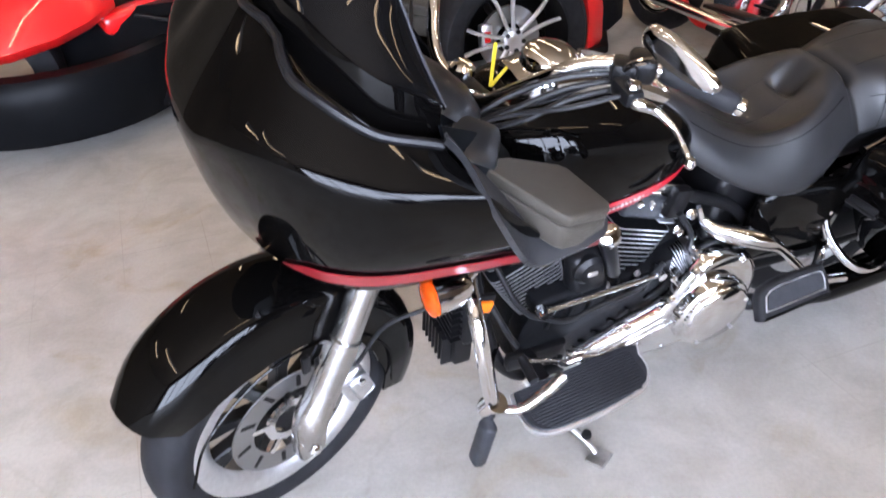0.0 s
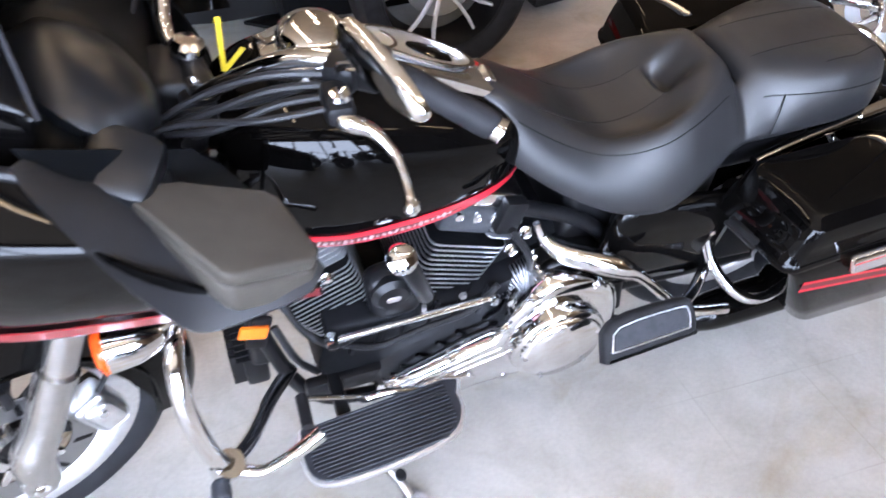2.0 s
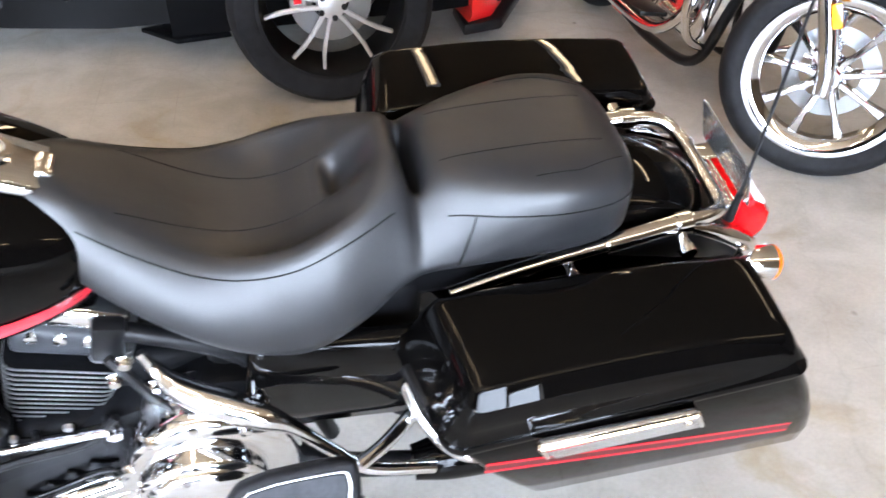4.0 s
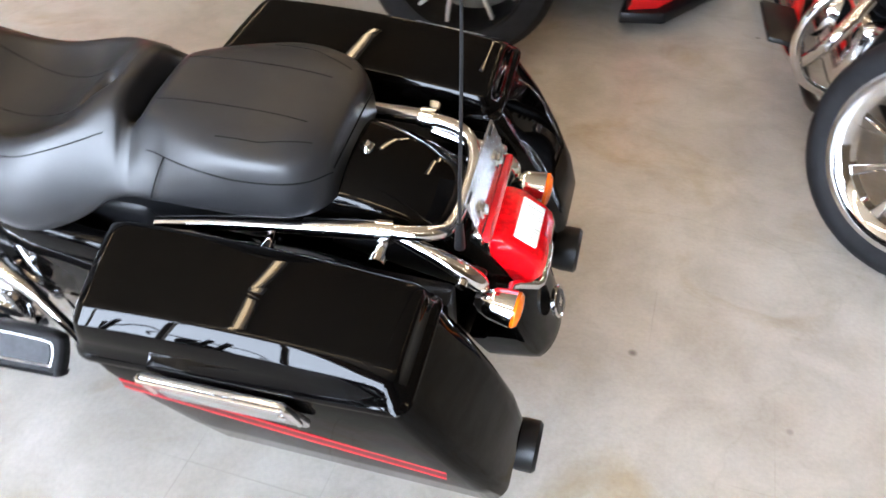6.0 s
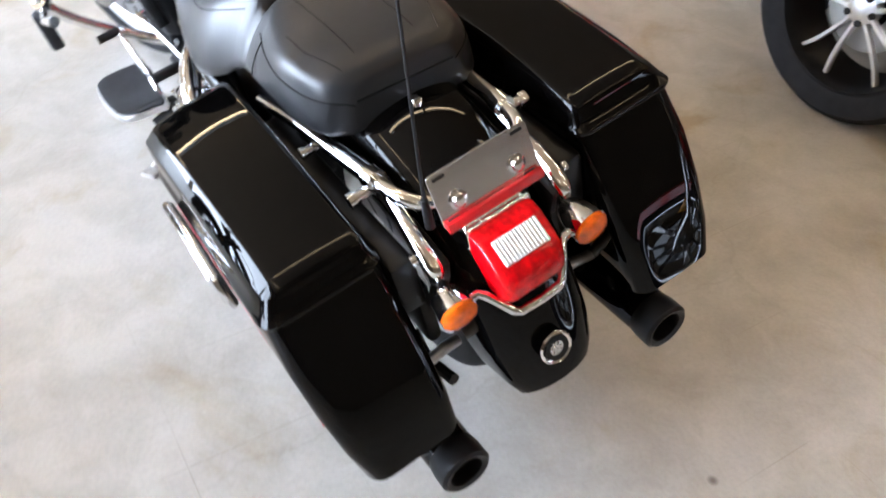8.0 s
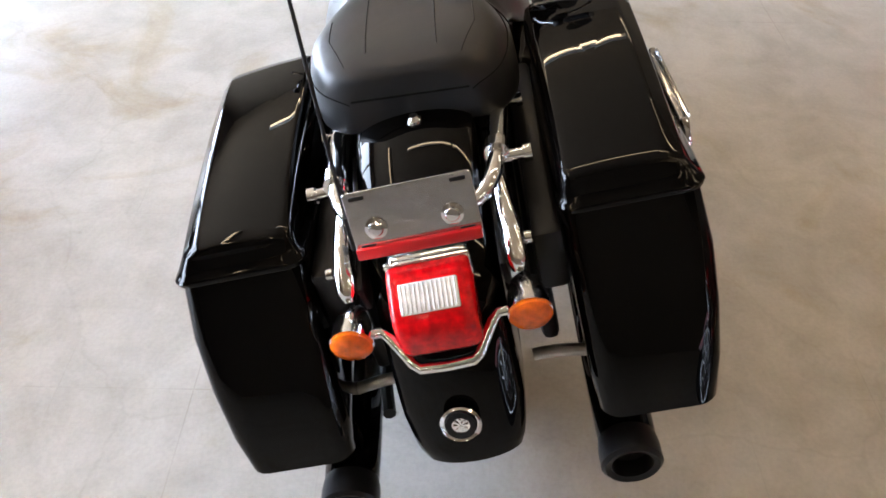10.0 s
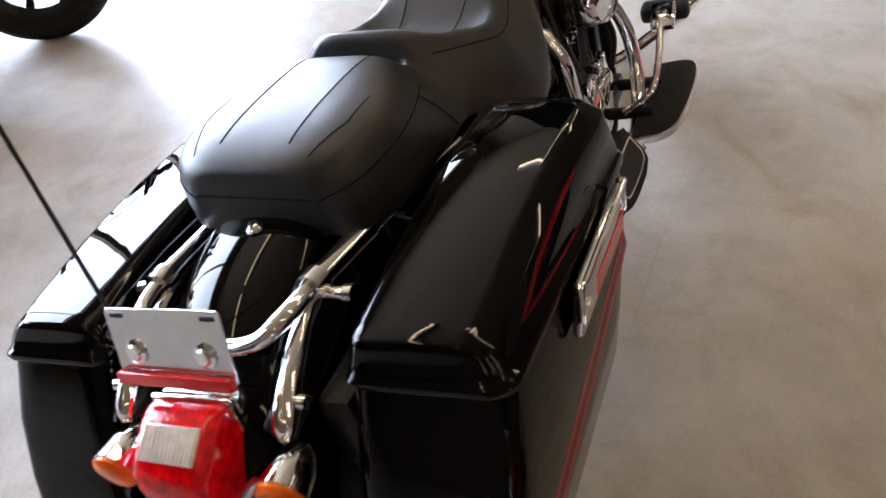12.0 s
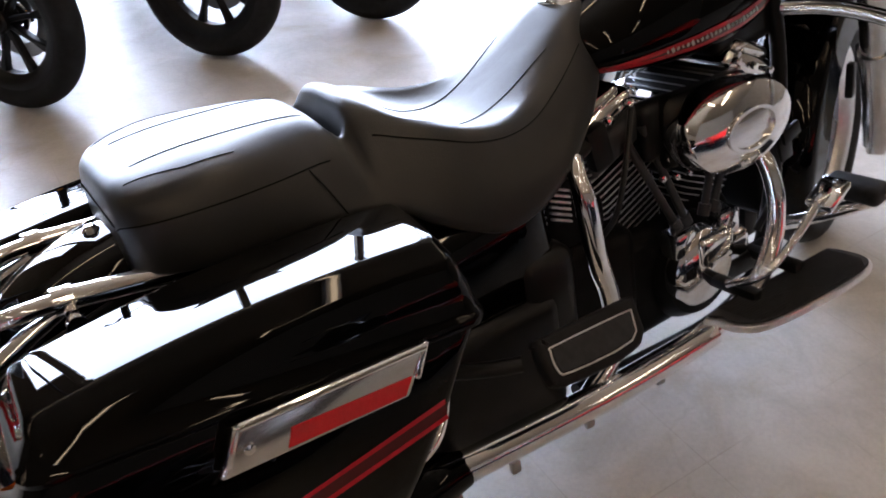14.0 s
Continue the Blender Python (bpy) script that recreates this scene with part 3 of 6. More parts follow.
for sy in (1, -1):
    rows = []
    for p, q in zip(spline(band_out, 4), spline(band_in, 4)):
        p, q = Vector(p), Vector(q)
        rows.append([p + V(0.0, 0.012, -0.02), p, p.lerp(q, 0.3) + V(0, -0.004, 0.006), p.lerp(q, 0.7) + V(0, -0.003, 0.005), q, q + V(0, 0.01, -0.03)])
    bm = sheet(rows, 0.004)
    part("trim_panel", bm if sy > 0 else xf(bm, MIRROR), TRIM, fairing, "grey-black textured plastic fairing trim", None, 60)
    bm = slab_from(lid_o, (0.004, -0.002, 0.024))
    bm = add(bm, slab_from([Vector(p) + V(0, 0, -0.05) for p in lid_o], (0, 0, 0.05)))
    part("storage_lid", bm if sy > 0 else xf(bm, MIRROR), PLASTIC, fairing, "grey-black storage box lid")

# ---- front turn signals ----
def bullet(at, aim, parent, lens, label, size=1.0):
    m = Matrix.Translation(at) @ Vector(aim).to_track_quat("Z", "Y").to_matrix().to_4x4() @ Matrix.Scale(size, 4)
    b = part("turn_signal", lathe([(0.001, -0.062), (0.012, -0.060), (0.022, -0.048), (0.029, -0.028), (0.032, 0.0), (0.033, 0.006), (0.001, 0.006)], 28, m), CHROME, parent, label)
    part("lens", lathe([(0.031, 0.0065), (0.032, 0.012), (0.027, 0.018), (0.015, 0.021), (0.001, 0.022)], 28, m), lens, b, "amber turn signal lens")
    return b


for sy in (-1, 1):
    sg = bullet((-1.325, sy * 0.335, 0.790), (-1, sy * 0.02, -0.03), bike, DARKAMBER, "chrome bullet front turn signal", 1.15)
    part("stalk", tube([(-1.27, sy * 0.325, 0.79), (-1.22, sy * 0.28, 0.785), (-1.20, sy * 0.2, 0.79)], 0.012, 12), CHROME, sg)

# ---- fuel tank ----
tank_rows = [(-1.135, 0.060, 0.885, 0.715), (-1.11, 0.115, 0.925, 0.672), (-1.05, 0.155, 0.955, 0.648), (-0.96, 0.178, 0.958, 0.638), (-0.86, 0.180, 0.940, 0.634), (-0.76, 0.168, 0.905, 0.638),
             (-0.68, 0.148, 0.866, 0.652), (-0.62, 0.118, 0.832, 0.672), (-0.585, 0.075, 0.800, 0.700)]
tank_s = spline(tank_rows, 5)


def tank_dome(f):
    """Height over the shoulder line: a slanting dome that turns down tightly at the edge."""
    return (1 - f ** 2.6) * 0.40 + 0.60 * max(0.0, 1 - f ** 10) ** 0.5


def tank_section(row, n=40):
    x, w, zt, zb = row
    out = []
    for k in range(n):
        a = 2 * math.pi * k / n
        c, s = math.cos(a), math.sin(a)
        y = w * math.copysign(abs(c) ** (0.45 if s > 0 else 0.40), c)
        zl = zb + 0.078 * (1 + math.tanh(y / 0.05)) / 2
        z0 = zb + (zt - zb) * 0.57
        z = z0 + (zt - z0) * tank_dome(abs(y) / w) if s > 0 else z0 - (z0 - zl) * abs(s) ** 0.8
        out.append(V(x, y, z))
    return out


tank = part("fuel_tank", loft([tank_section(r) for r in tank_s]), BLACK, bike, "glossy black fuel tank with red pinstripes", None, 60)


def tank_side(x, z, out=0.003, lift=0.0):
    xs = [r[0] for r in tank_s]
    w, zt, zb = (np.interp(x, xs, [r[i] for r in tank_s]) for i in (1, 2, 3))
    z0 = zb + (zt - zb) * 0.57
    zb += lift
    if z > z0:
        fs = np.linspace(1, 0, 60)
        return V(x, -(w * np.interp((z - z0) / (zt - z0), [tank_dome(f) for f in fs], fs) + out), z)
    s = np.clip((z0 - z) / (z0 - zb), 0, 1) ** (1 / 0.8)
    return V(x, -(w * max(1e-6, 1 - s * s) ** 0.20 + out), z)


STRIPE_X = [-1.11, -1.05, -0.95, -0.83, -0.72, -0.62]
STRIPE_L, STRIPE_R = [0.718, 0.700, 0.694, 0.702, 0.712, 0.722], [0.80, 0.785, 0.768, 0.756, 0.750, 0.745]


def tank_stripe(off, wid, x0, x1, heights, lift):
    rows = []
    for i in range(33):
        x = x0 + (x1 - x0) * i / 32
        mid = np.interp(x, STRIPE_X, heights) + off * min(1, (x1 - x) / 0.25)
        rows.append([tank_side(x, mid + k * wid, 0.003, lift) for k in (-1, 0, 1)])
    return sheet(rows, 0.0015)


for sy, heights, lift in ((1, STRIPE_L, 0.0), (-1, STRIPE_R, 0.074)):
    for off in (0.018, -0.018) if sy > 0 else (0.011, -0.011):
        bm = tank_stripe(off, 0.0075 if sy > 0 else 0.004, -1.09, -0.605, heights, lift)
        part("stripe", bm if sy > 0 else xf(bm, MIRROR), RED, tank, "thin red tank pinstripe")
    bm = tank_stripe(0.0, 0.012 if sy > 0 else 0.007, -1.07, -0.62, heights, lift)
    part("stripe_fill", bm if sy > 0 else xf(bm, MIRROR), mat("dark_red_fill", (0.07, 0.006, 0.008), 0.35, coat=0.3, spec=0.2) if sy > 0 else bpy.data.materials["dark_red_fill"], tank, "dark red stripe field")
    for i in range(22):
        x = -0.995 + 0.0112 * i
        z = np.interp(x, STRIPE_X, heights) + 0.003
        p = tank_side(x, z, 0.0055, lift)
        bm = rbox((0, 0, 0), (0.0075 if i % 3 else 0.0045, 0.0015, 0.006 + 0.004 * (i % 4 == 0)), 0.0006, 1, (0, 0, 0))
        xf(bm, pose(p.x, p.y, p.z, 0, 28, 0))
        part("lettering_bar", bm if sy > 0 else xf(bm, MIRROR), LETTER, tank)
# chrome console along the tank top
con_rows = [(-1.03, 0.052, 0.985), (-0.97, 0.066, 0.992), (-0.88, 0.063, 0.978), (-0.78, 0.056, 0.938), (-0.70, 0.050, 0.895), (-0.635, 0.046, 0.856)]
con = spline(con_rows, 4)
console = part("console", loft([[V(x, w, z - 0.045), V(x, w * 0.98, z - 0.008), V(x, w * 0.86, z), V(x, 0, z + 0.004), V(x, -w * 0.86, z), V(x, -w * 0.98, z - 0.008), V(x, -w, z - 0.045)] for x, w, z in con]), CHROME, tank, "chrome tank console with black oval inserts", None, 45)


def oval(x, a, b):
    xs = [r[0] for r in con]
    z = np.interp(x, xs, [r[2] for r in con])
    slope = -math.degrees(math.atan2(np.interp(x + 0.02, xs, [r[2] for r in con]) - z, 0.02))
    return Matrix.Translation((x, 0, z + 0.008)) @ pose(0, 0, 0, 0, slope, 0) @ Matrix.Diagonal((a, b, 1, 1))


part("bezel", ring([(0.90, 0), (1.0, 0), (1.0, 0.005), (0.90, 0.005)], 48, oval(-0.775, 0.118, 0.040)), CHROME, console, "long oval chrome bezel")
part("inlay", lathe([(0.001, 0.0015), (0.90, 0.001), (0.90, -0.004), (0.001, -0.004)], 40, oval(-0.775, 0.118, 0.040)), ALLOY, console, "satin metal console inlay")
part("insert", lathe([(0.001, 0.0035), (0.8, 0.003), (1.0, 0.001), (1.0, -0.002), (0.001, -0.002)], 36, oval(-0.738, 0.064, 0.021)), BLACK, console, "black oval insert")
part("cap_ring", ring([(0.80, 0), (1.0, 0), (1.0, 0.004), (0.80, 0.004)], 32, oval(-0.842, 0.034, 0.026)), CHROME, console)
part("console_clip", rbox((-0.640, 0, 0.862), (0.022, 0.045, 0.014), 0.005, 3, (0, 30, 0)), CHROME, console, "chrome clip at the seat nose")
part("ignition_cap", lathe([(0.058, -0.03), (0.060, 0.0), (0.056, 0.012), (0.046, 0.022), (0.03, 0.027), (0.001, 0.029)], 36, pose(-0.945, 0, 0.998, 0, 6, 0)), CHROME, console, "round chrome cap")

# ---- handlebar and controls ----
BAR = pose(-1.125, -0.01, -0.022, 0, 0, 9)
bar = part("handlebar", tube([(-0.02, -0.04, 1.01), (-0.02, -0.09, 1.03), (0.015, -0.16, 1.095), (0.075, -0.22, 1.15), (0.14, -0.275, 1.160), (0.185, -0.319, 1.150), (0.255, -0.397, 1.119)], 0.0127, 14), CHROME, bike, "chrome pull-back handlebar", BAR)
part("bar_half", xf(tube([(-0.02, 0.0, 1.0), (-0.02, -0.09, 1.03), (0.015, -0.16, 1.095), (0.075, -0.22, 1.15), (0.14, -0.275, 1.160), (0.185, -0.319, 1.150), (0.255, -0.397, 1.119)], 0.0127, 14), MIRROR), CHROME, bar)
part("riser_clamp", add(rbox((-0.01, 0, 1.005), (0.045, 0.15, 0.036), 0.014, 3), rbox((-0.02, -0.05, 0.965), (0.05, 0.04, 0.08), 0.01), rbox((-0.02, 0.05, 0.965), (0.05, 0.04, 0.08), 0.01)), SATIN, bar, "black handlebar clamp")
part("clamp_cap", lathe([(0.001, 0.012), (0.018, 0.010), (0.026, 0.002), (0.027, -0.01), (0.001, -0.01)], 24, pose(-0.005, 0.02, 1.035, 0, 8, 0)), CHROME, bar, "small chrome clamp cap")
for sy in (-1, 1):
    def side(bm):
        return bm if sy < 0 else xf(bm, MIRROR)
    gr = part("grip", side(tube([(0.172, -0.306, 1.153), (0.182, -0.316, 1.151), (0.22, -0.358, 1.135), (0.257, -0.399, 1.118), (0.264, -0.407, 1.114)], [0.016, 0.019, 0.0185, 0.019, 0.013], 16)), RUBBER, bar, "black rubber grip with a chrome end")
    part("grip_end", side(tube([(0.262, -0.405, 1.115), (0.270, -0.414, 1.111)], 0.016, 16)), CHROME, gr)
    part("switch_housing", side(rbox((0.150, -0.284, 1.158), (0.05, 0.055, 0.05), 0.014, 3, (0, 0, -45))), SATIN, bar)
    part("lever_perch", side(add(rbox((0.118, -0.275, 1.155), (0.045, 0.045, 0.04), 0.01, 2, (0, 0, -45)), rbox((0.092, -0.315, 1.145), (0.035, 0.06, 0.03), 0.009, 2, (0, 0, -12)))), SATIN, bar)
    part("perch_bolt", side(lathe([(0.001, 0.008), (0.012, 0.006), (0.014, 0), (0.001, 0)], 14, pose(0.092, -0.325, 1.162))), CHROME, bar)
    part("lever", side(tube([(0.084, -0.325, 1.142), (0.092, -0.345, 1.138), (0.118, -0.362, 1.126), (0.133, -0.395, 1.106), (0.130, -0.43, 1.087), (0.127, -0.444, 1.079)], [0.010, 0.012, 0.0085, 0.006, 0.0058, 0.007], 10)), CHROME, bar, "polished clutch lever with a ball end")
    part("lever_ball", side(lathe([(0.001, -0.011), (0.008, -0.008), (0.011, 0), (0.008, 0.008), (0.001, 0.011)], 14, pose(0.126, -0.449, 1.076))), CHROME, bar)
    part("mirror_stem", side(tube([(0.105, -0.285, 1.165), (0.10, -0.32, 1.20), (0.118, -0.375, 1.232)], 0.006, 8)), CHROME, bar)
    mo = [(x * 0.95, y * 0.66) for x, y in [(-0.078, 0.0), (-0.07, 0.028), (-0.035, 0.042), (0.02, 0.038), (0.065, 0.022), (0.078, 0.004), (0.068, -0.016), (0.02, -0.032), (-0.035, -0.036), (-0.07, -0.024)]]
    mo = [tuple(a) for a in spline(mo + [mo[0]], 3)[:-1]]
    ax = V(0.038, -0.126, -0.043).normalized()
    az = V(-0.963, -0.30, 0.0)
    az = (az - ax * az.dot(ax)).normalized()
    ay = az.cross(ax)
    mm = Matrix(((ax.x, ay.x, az.x, 0.122), (ax.y, ay.y, az.y, -0.383), (ax.z, ay.z, az.z, 1.232), (0, 0, 0, 1)))
    shell = loft([[V(x * s, y * s, h) for x, y in mo] for s, h in ((1.0, 0.0), (1.0, 0.006), (0.95, 0.012), (0.84, 0.0155), (0.6, 0.0165), (0.3, 0.017))])
    mi = part("mirror", side(xf(shell, mm)), CHROME, bar, "chrome teardrop rear-view mirror")
    part("mirror_glass", side(prism([(x * 0.94, y * 0.92) for x, y in mo], -0.002, mm)), BLACKGLASS, mi)
for pts, r in (([(0.08, -0.32, 1.145), (0.0, -0.29, 1.13), (-0.08, -0.2, 1.08), (-0.19, -0.15, 1.03)], 0.0045), ([(0.13, -0.27, 1.15), (0.03, -0.2, 1.08), (-0.06, -0.12, 1.03), (-0.08, -0.08, 0.96)], 0.004),
               ([(0.06, 0.32, 1.11), (0.0, 0.22, 1.07), (-0.06, 0.12, 1.03), (-0.08, 0.08, 0.96)], 0.004), ([(0.13, -0.265, 1.14), (0.04, -0.17, 1.06), (-0.01, -0.1, 1.0), (-0.06, -0.06, 0.93)], 0.004)):
    part("control_cable", tube(pts, r, 8), CABLE, bar)
for k in range(3):
    part("control_cable", tube([(0.12, -0.262 - 0.01 * k, 1.142 - 0.008 * k), (0.04, -0.212 - 0.015 * k, 1.128 - 0.012 * k), (-0.03, -0.162 - 0.02 * k, 1.085 - 0.014 * k), (-0.10, -0.13, 1.03 - 0.01 * k), (-0.15, -0.09, 0.96)], 0.0055, 8), CABLE, bar)
part("paper_tag", add(*[xf(rbox((0, 0, 0), ((Vector(b) - Vector(a)).length, 0.008, 0.0022), 0.0008, 1), Matrix.Translation((Vector(a) + Vector(b)) / 2) @ (Vector(b) - Vector(a)).to_track_quat("X", "Y").to_matrix().to_4x4()) for a, b in (((-1.086, -0.03, 1.078), (-1.089, -0.03, 0.984)), ((-1.089, -0.03, 0.984), (-1.056, -0.03, 1.020)))]), YELLOW, bike, "folded yellow plastic tag")

# ---- seat ----
seat_rows = [  # x, shoulder half width, top at the middle, shoulder, skirt half width, lower edge
    (-0.690, 0.030, 0.862, 0.852, 0.045, 0.815), (-0.668, 0.054, 0.866, 0.852, 0.082, 0.785), (-0.62, 0.078, 0.853, 0.832, 0.126, 0.735), (-0.55, 0.098, 0.806, 0.788, 0.166, 0.685), (-0.47, 0.119, 0.754, 0.752, 0.199, 0.642),
    (-0.40, 0.135, 0.728, 0.748, 0.217, 0.618), (-0.33, 0.142, 0.734, 0.764, 0.223, 0.610), (-0.27, 0.132, 0.766, 0.784, 0.213, 0.628), (-0.215, 0.114, 0.812, 0.798, 0.194, 0.655), (-0.182, 0.100, 0.829, 0.805, 0.180, 0.680),
    (-0.162, 0.093, 0.826, 0.804, 0.174, 0.688), (-0.151, 0.089, 0.794, 0.797, 0.171, 0.692), (-0.139, 0.087, 0.745, 0.792, 0.169, 0.695), (-0.126, 0.088, 0.798, 0.798, 0.169, 0.698), (-0.105, 0.094, 0.823, 0.805, 0.170, 0.700),
    (-0.06, 0.110, 0.831, 0.812, 0.172, 0.703), (0.0, 0.130, 0.834, 0.816, 0.173, 0.706), (0.06, 0.145, 0.835, 0.818, 0.173, 0.709), (0.10, 0.147, 0.834, 0.817, 0.170, 0.711), (0.135, 0.142, 0.831, 0.815, 0.164, 0.712), (0.160, 0.133, 0.827, 0.812, 0.155, 0.713), (0.178, 0.121, 0.822, 0.808, 0.143, 0.714), (0.190, 0.107, 0.816, 0.803, 0.129, 0.715), (0.1985, 0.092, 0.808, 0.797, 0.114, 0.716), (0.2020, 0.082, 0.797, 0.788, 0.103, 0.718)]
seat_s = spline(seat_rows, 6)


TILT, OFF = 0.08, 0.010


def dimple(x, y):
    """Tucked hollow and crease at the rear of the driver part."""
    fold = np.interp(x, [-0.272, -0.262, -0.250, -0.215, -0.185], [0.0, 0.75, 1.0, 0.55, 0.0])
    return -0.040 * fold * math.exp(-(y / 0.040) ** 4)


def seat_top(x, y):
    xs = [r[0] for r in seat_s]
    ws, zt, zs = (np.interp(x, xs, [r[i] for r in seat_s]) for i in (1, 2, 3))
    y = y - OFF
    return zt + (zs - zt) * min(1, abs(y) / ws) ** 4.5 + dimple(x, y) - TILT * y


def skirt(r, s):
    """A point of the sloping side, from the shoulder (0) to the lower edge (1)."""
    x, ws, zt, zs, wl, zl = r
    p = np.interp(x, [-0.27, -0.18, -0.08, 0.06], [1.5, 1.2, 1.2, 2.7])
    return ws + (wl - ws) * (1 - (1 - s) ** p), zs - (zs - zl) * (0.80 * s + 0.20 * s * s)


def seat_section(r):
    x, ws, zt, zs, wl, zl = r
    half = []
    for k in range(15):
        y = ws * 0.97 * k / 14
        half.append((y, zt + (zs - zt) * (y / ws) ** 4.5 + dimple(x, y)))
    half += [skirt(r, k / 12) for k in range(1, 13)]
    half += [(wl * 0.985, zl - 0.004), (wl * 0.93, zl - 0.004)]
    return [V(x, y + OFF, z - TILT * y) for y, z in half] + [V(x, OFF - y, z + TILT * y) for y, z in reversed(half[1:])]


def seat_line(rows, s, sy):
    """Points of a stitched line along one side of the seat."""
    q = [(r[0], *skirt(r, s)) for r in rows]
    return [(x, OFF + sy * (y + 0.0004), z - TILT * sy * y + 0.0004) for x, y, z in q]


seat = part("seat", loft([seat_section(r) for r in seat_s]), VINYL, bike, "two-up black vinyl seat with a dished driver part", None, 80)
for sy in (-1, 1):
    part("seam", tube([(x, OFF + sy * 0.056, seat_top(x, OFF + sy * 0.056) + 0.0003) for x in np.linspace(-0.10, 0.155, 16)], 0.0009, 6, 1, False), STITCH, seat)
    part("seam", tube([(x, OFF + sy * (0.05 + 0.06 * max(0, -0.25 - x)), seat_top(x, OFF + sy * (0.05 + 0.06 * max(0, -0.25 - x))) + 0.0003) for x in np.linspace(-0.56, -0.27, 16)], 0.0009, 6, 1, False), STITCH, seat)
    part("welt", tube(seat_line([r for r in seat_s if -0.62 < r[0] < -0.175], 0.20, sy), 0.0011, 6, 1, False), STITCH, seat)
    part("welt", tube(seat_line([r for r in seat_s if r[0] > -0.10], 0.36, sy), 0.0011, 6, 1, False), STITCH, seat)
    part("seam", tube([(-0.06 - 0.03 * k / 6, OFF + sy * (skirt(seat_s[90], 0.36 + 0.6 * k / 6)[0] + 0.0006), skirt(seat_s[90], 0.36 + 0.6 * k / 6)[1] - TILT * sy * 0.165) for k in range(7)], 0.0013, 6, 1, False), STITCH, seat)
    part("seam", tube([(x, OFF + sy * (0.118 - 0.35 * max(0, x - 0.10)), seat_top(x, OFF + sy * (0.118 - 0.35 * max(0, x - 0.10))) + 0.0003) for x in np.linspace(0.03, 0.175, 16)], 0.0008, 6, 1, False), STITCH, seat)
part("welt", tube([(0.2024, OFF + k * 0.0093, 0.772 - TILT * k * 0.0097) for k in range(-10, 11)], 0.0018, 6, 1, False), STITCH, seat)
part("seat_bolt", lathe([(0.001, 0.012), (0.007, 0.011), (0.009, 0.006), (0.012, 0.004), (0.013, 0), (0.001, 0)], 14, pose(0.222, 0.008, 0.736)), CHROME, bike, "chrome seat thumbscrew")

# ---- engine ----
engine = part("crankcase", add(rbox((-0.83, 0, 0.27), (0.36, 0.24, 0.26), 0.05, 4), rbox((-0.60, 0, 0.31), (0.22, 0.26, 0.24), 0.04, 3), lathe([(0.001, -0.15), (0.10, -0.15), (0.12, -0.12), (0.12, 0.12), (0.10, 0.15), (0.001, 0.15)], 32, pose(-0.86, 0, 0.27) @ AXIS_Y)), ENGINE, bike, "black and chrome V-twin engine")
for tilt, cx in ((-24, -0.955), (22, -0.745)):
    m = pose(cx, 0, 0.425, 0, tilt, 0)
    cyl = part("cylinder", xf(rbox((0, 0, 0.08), (0.13, 0.17, 0.26), 0.03, 3), m), ENGINE, engine, "black cylinder with bright fin edges")
    for k in range(15):
        z = -0.052 + 0.0136 * k
        g = 0.060 + 0.030 * (k / 14) ** 0.6
        ye = 0.104 if k > 9 else 0.086
        part("fin", xf(prism(rounded(-g, g, -0.132, ye, 0.018, 3), 0.0026, pose(0, 0, z)), m), FINEDGE, cyl)
        part("fin_face", xf(prism(rounded(-g + 0.002, g - 0.002, -0.130, ye - 0.001, 0.018, 3), 0.0086, pose(0, 0, z - 0.0059)), m), ENGINE, cyl)
    hd = part("cylinder_head", xf(rbox((0, 0, 0.188), (0.165, 0.235, 0.062), 0.014, 3), m), HEADGREY, cyl, "grey cylinder head")
    for k in range(4):
        part("head_fin", xf(prism(rounded(0.03, 0.092, -0.128, 0.115, 0.012, 3), 0.003, pose(0, 0, 0.162 + 0.015 * k)), m), FINEDGE, hd)
    for k in range(3):
        part("head_bolt", xf(lathe([(0.001, 0.012), (0.009, 0.011), (0.010, 0), (0.001, 0)], 8, pose(-0.055 + 0.04 * k, -0.112, 0.205) @ AXIS_Y), m), CHROME, hd)
    rk = part("rocker_cover", xf(add(rbox((0, 0.0, 0.245), (0.155, 0.23, 0.05), 0.018, 3), rbox((0, 0.02, 0.275), (0.12, 0.18, 0.03), 0.014, 3)), m), CHROME, cyl, "chrome rocker cover")
    for k in range(3):
        part("bolt", xf(lathe([(0.001, 0.01), (0.008, 0.009), (0.008, 0), (0.001, 0)], 8, pose(-0.055 + 0.055 * k, 0.118, 0.245) @ AXIS_Y.inverted()), m), CHROME, cyl)
for x0, x1, z1 in ((-0.800, -0.688, 0.60), (-0.828, -0.728, 0.62), (-0.875, -0.955, 0.62), (-0.903, -0.995, 0.60)):
    part("pushrod_tube", tube([(x0, 0.140, 0.385), (x1, 0.126, z1)], 0.0085, 10), HEADGREY, engine)
    part("tube_seal", tube([(x0, 0.140, 0.385), (x0 + (x1 - x0) * 0.1, 0.139, 0.385 + (z1 - 0.385) * 0.1)], 0.0125, 12), HEADGREY, engine)
part("intake_manifold", add(rbox((-0.845, 0.09, 0.565), (0.15, 0.10, 0.13), 0.03, 3), rbox((-0.775, 0.115, 0.60), (0.10, 0.05, 0.12), 0.02, 3)), SATIN, engine, "black intake body between the cylinders")
for x, z in ((-0.795, 0.50), (-0.83, 0.497), (-0.757, 0.508), (-0.775, 0.545)):
    part("intake_bolt", lathe([(0.001, 0.010), (0.007, 0.009), (0.008, 0), (0.001, 0)], 8, pose(x, 0.142, z) @ AXIS_Y.inverted()), CHROME, engine)
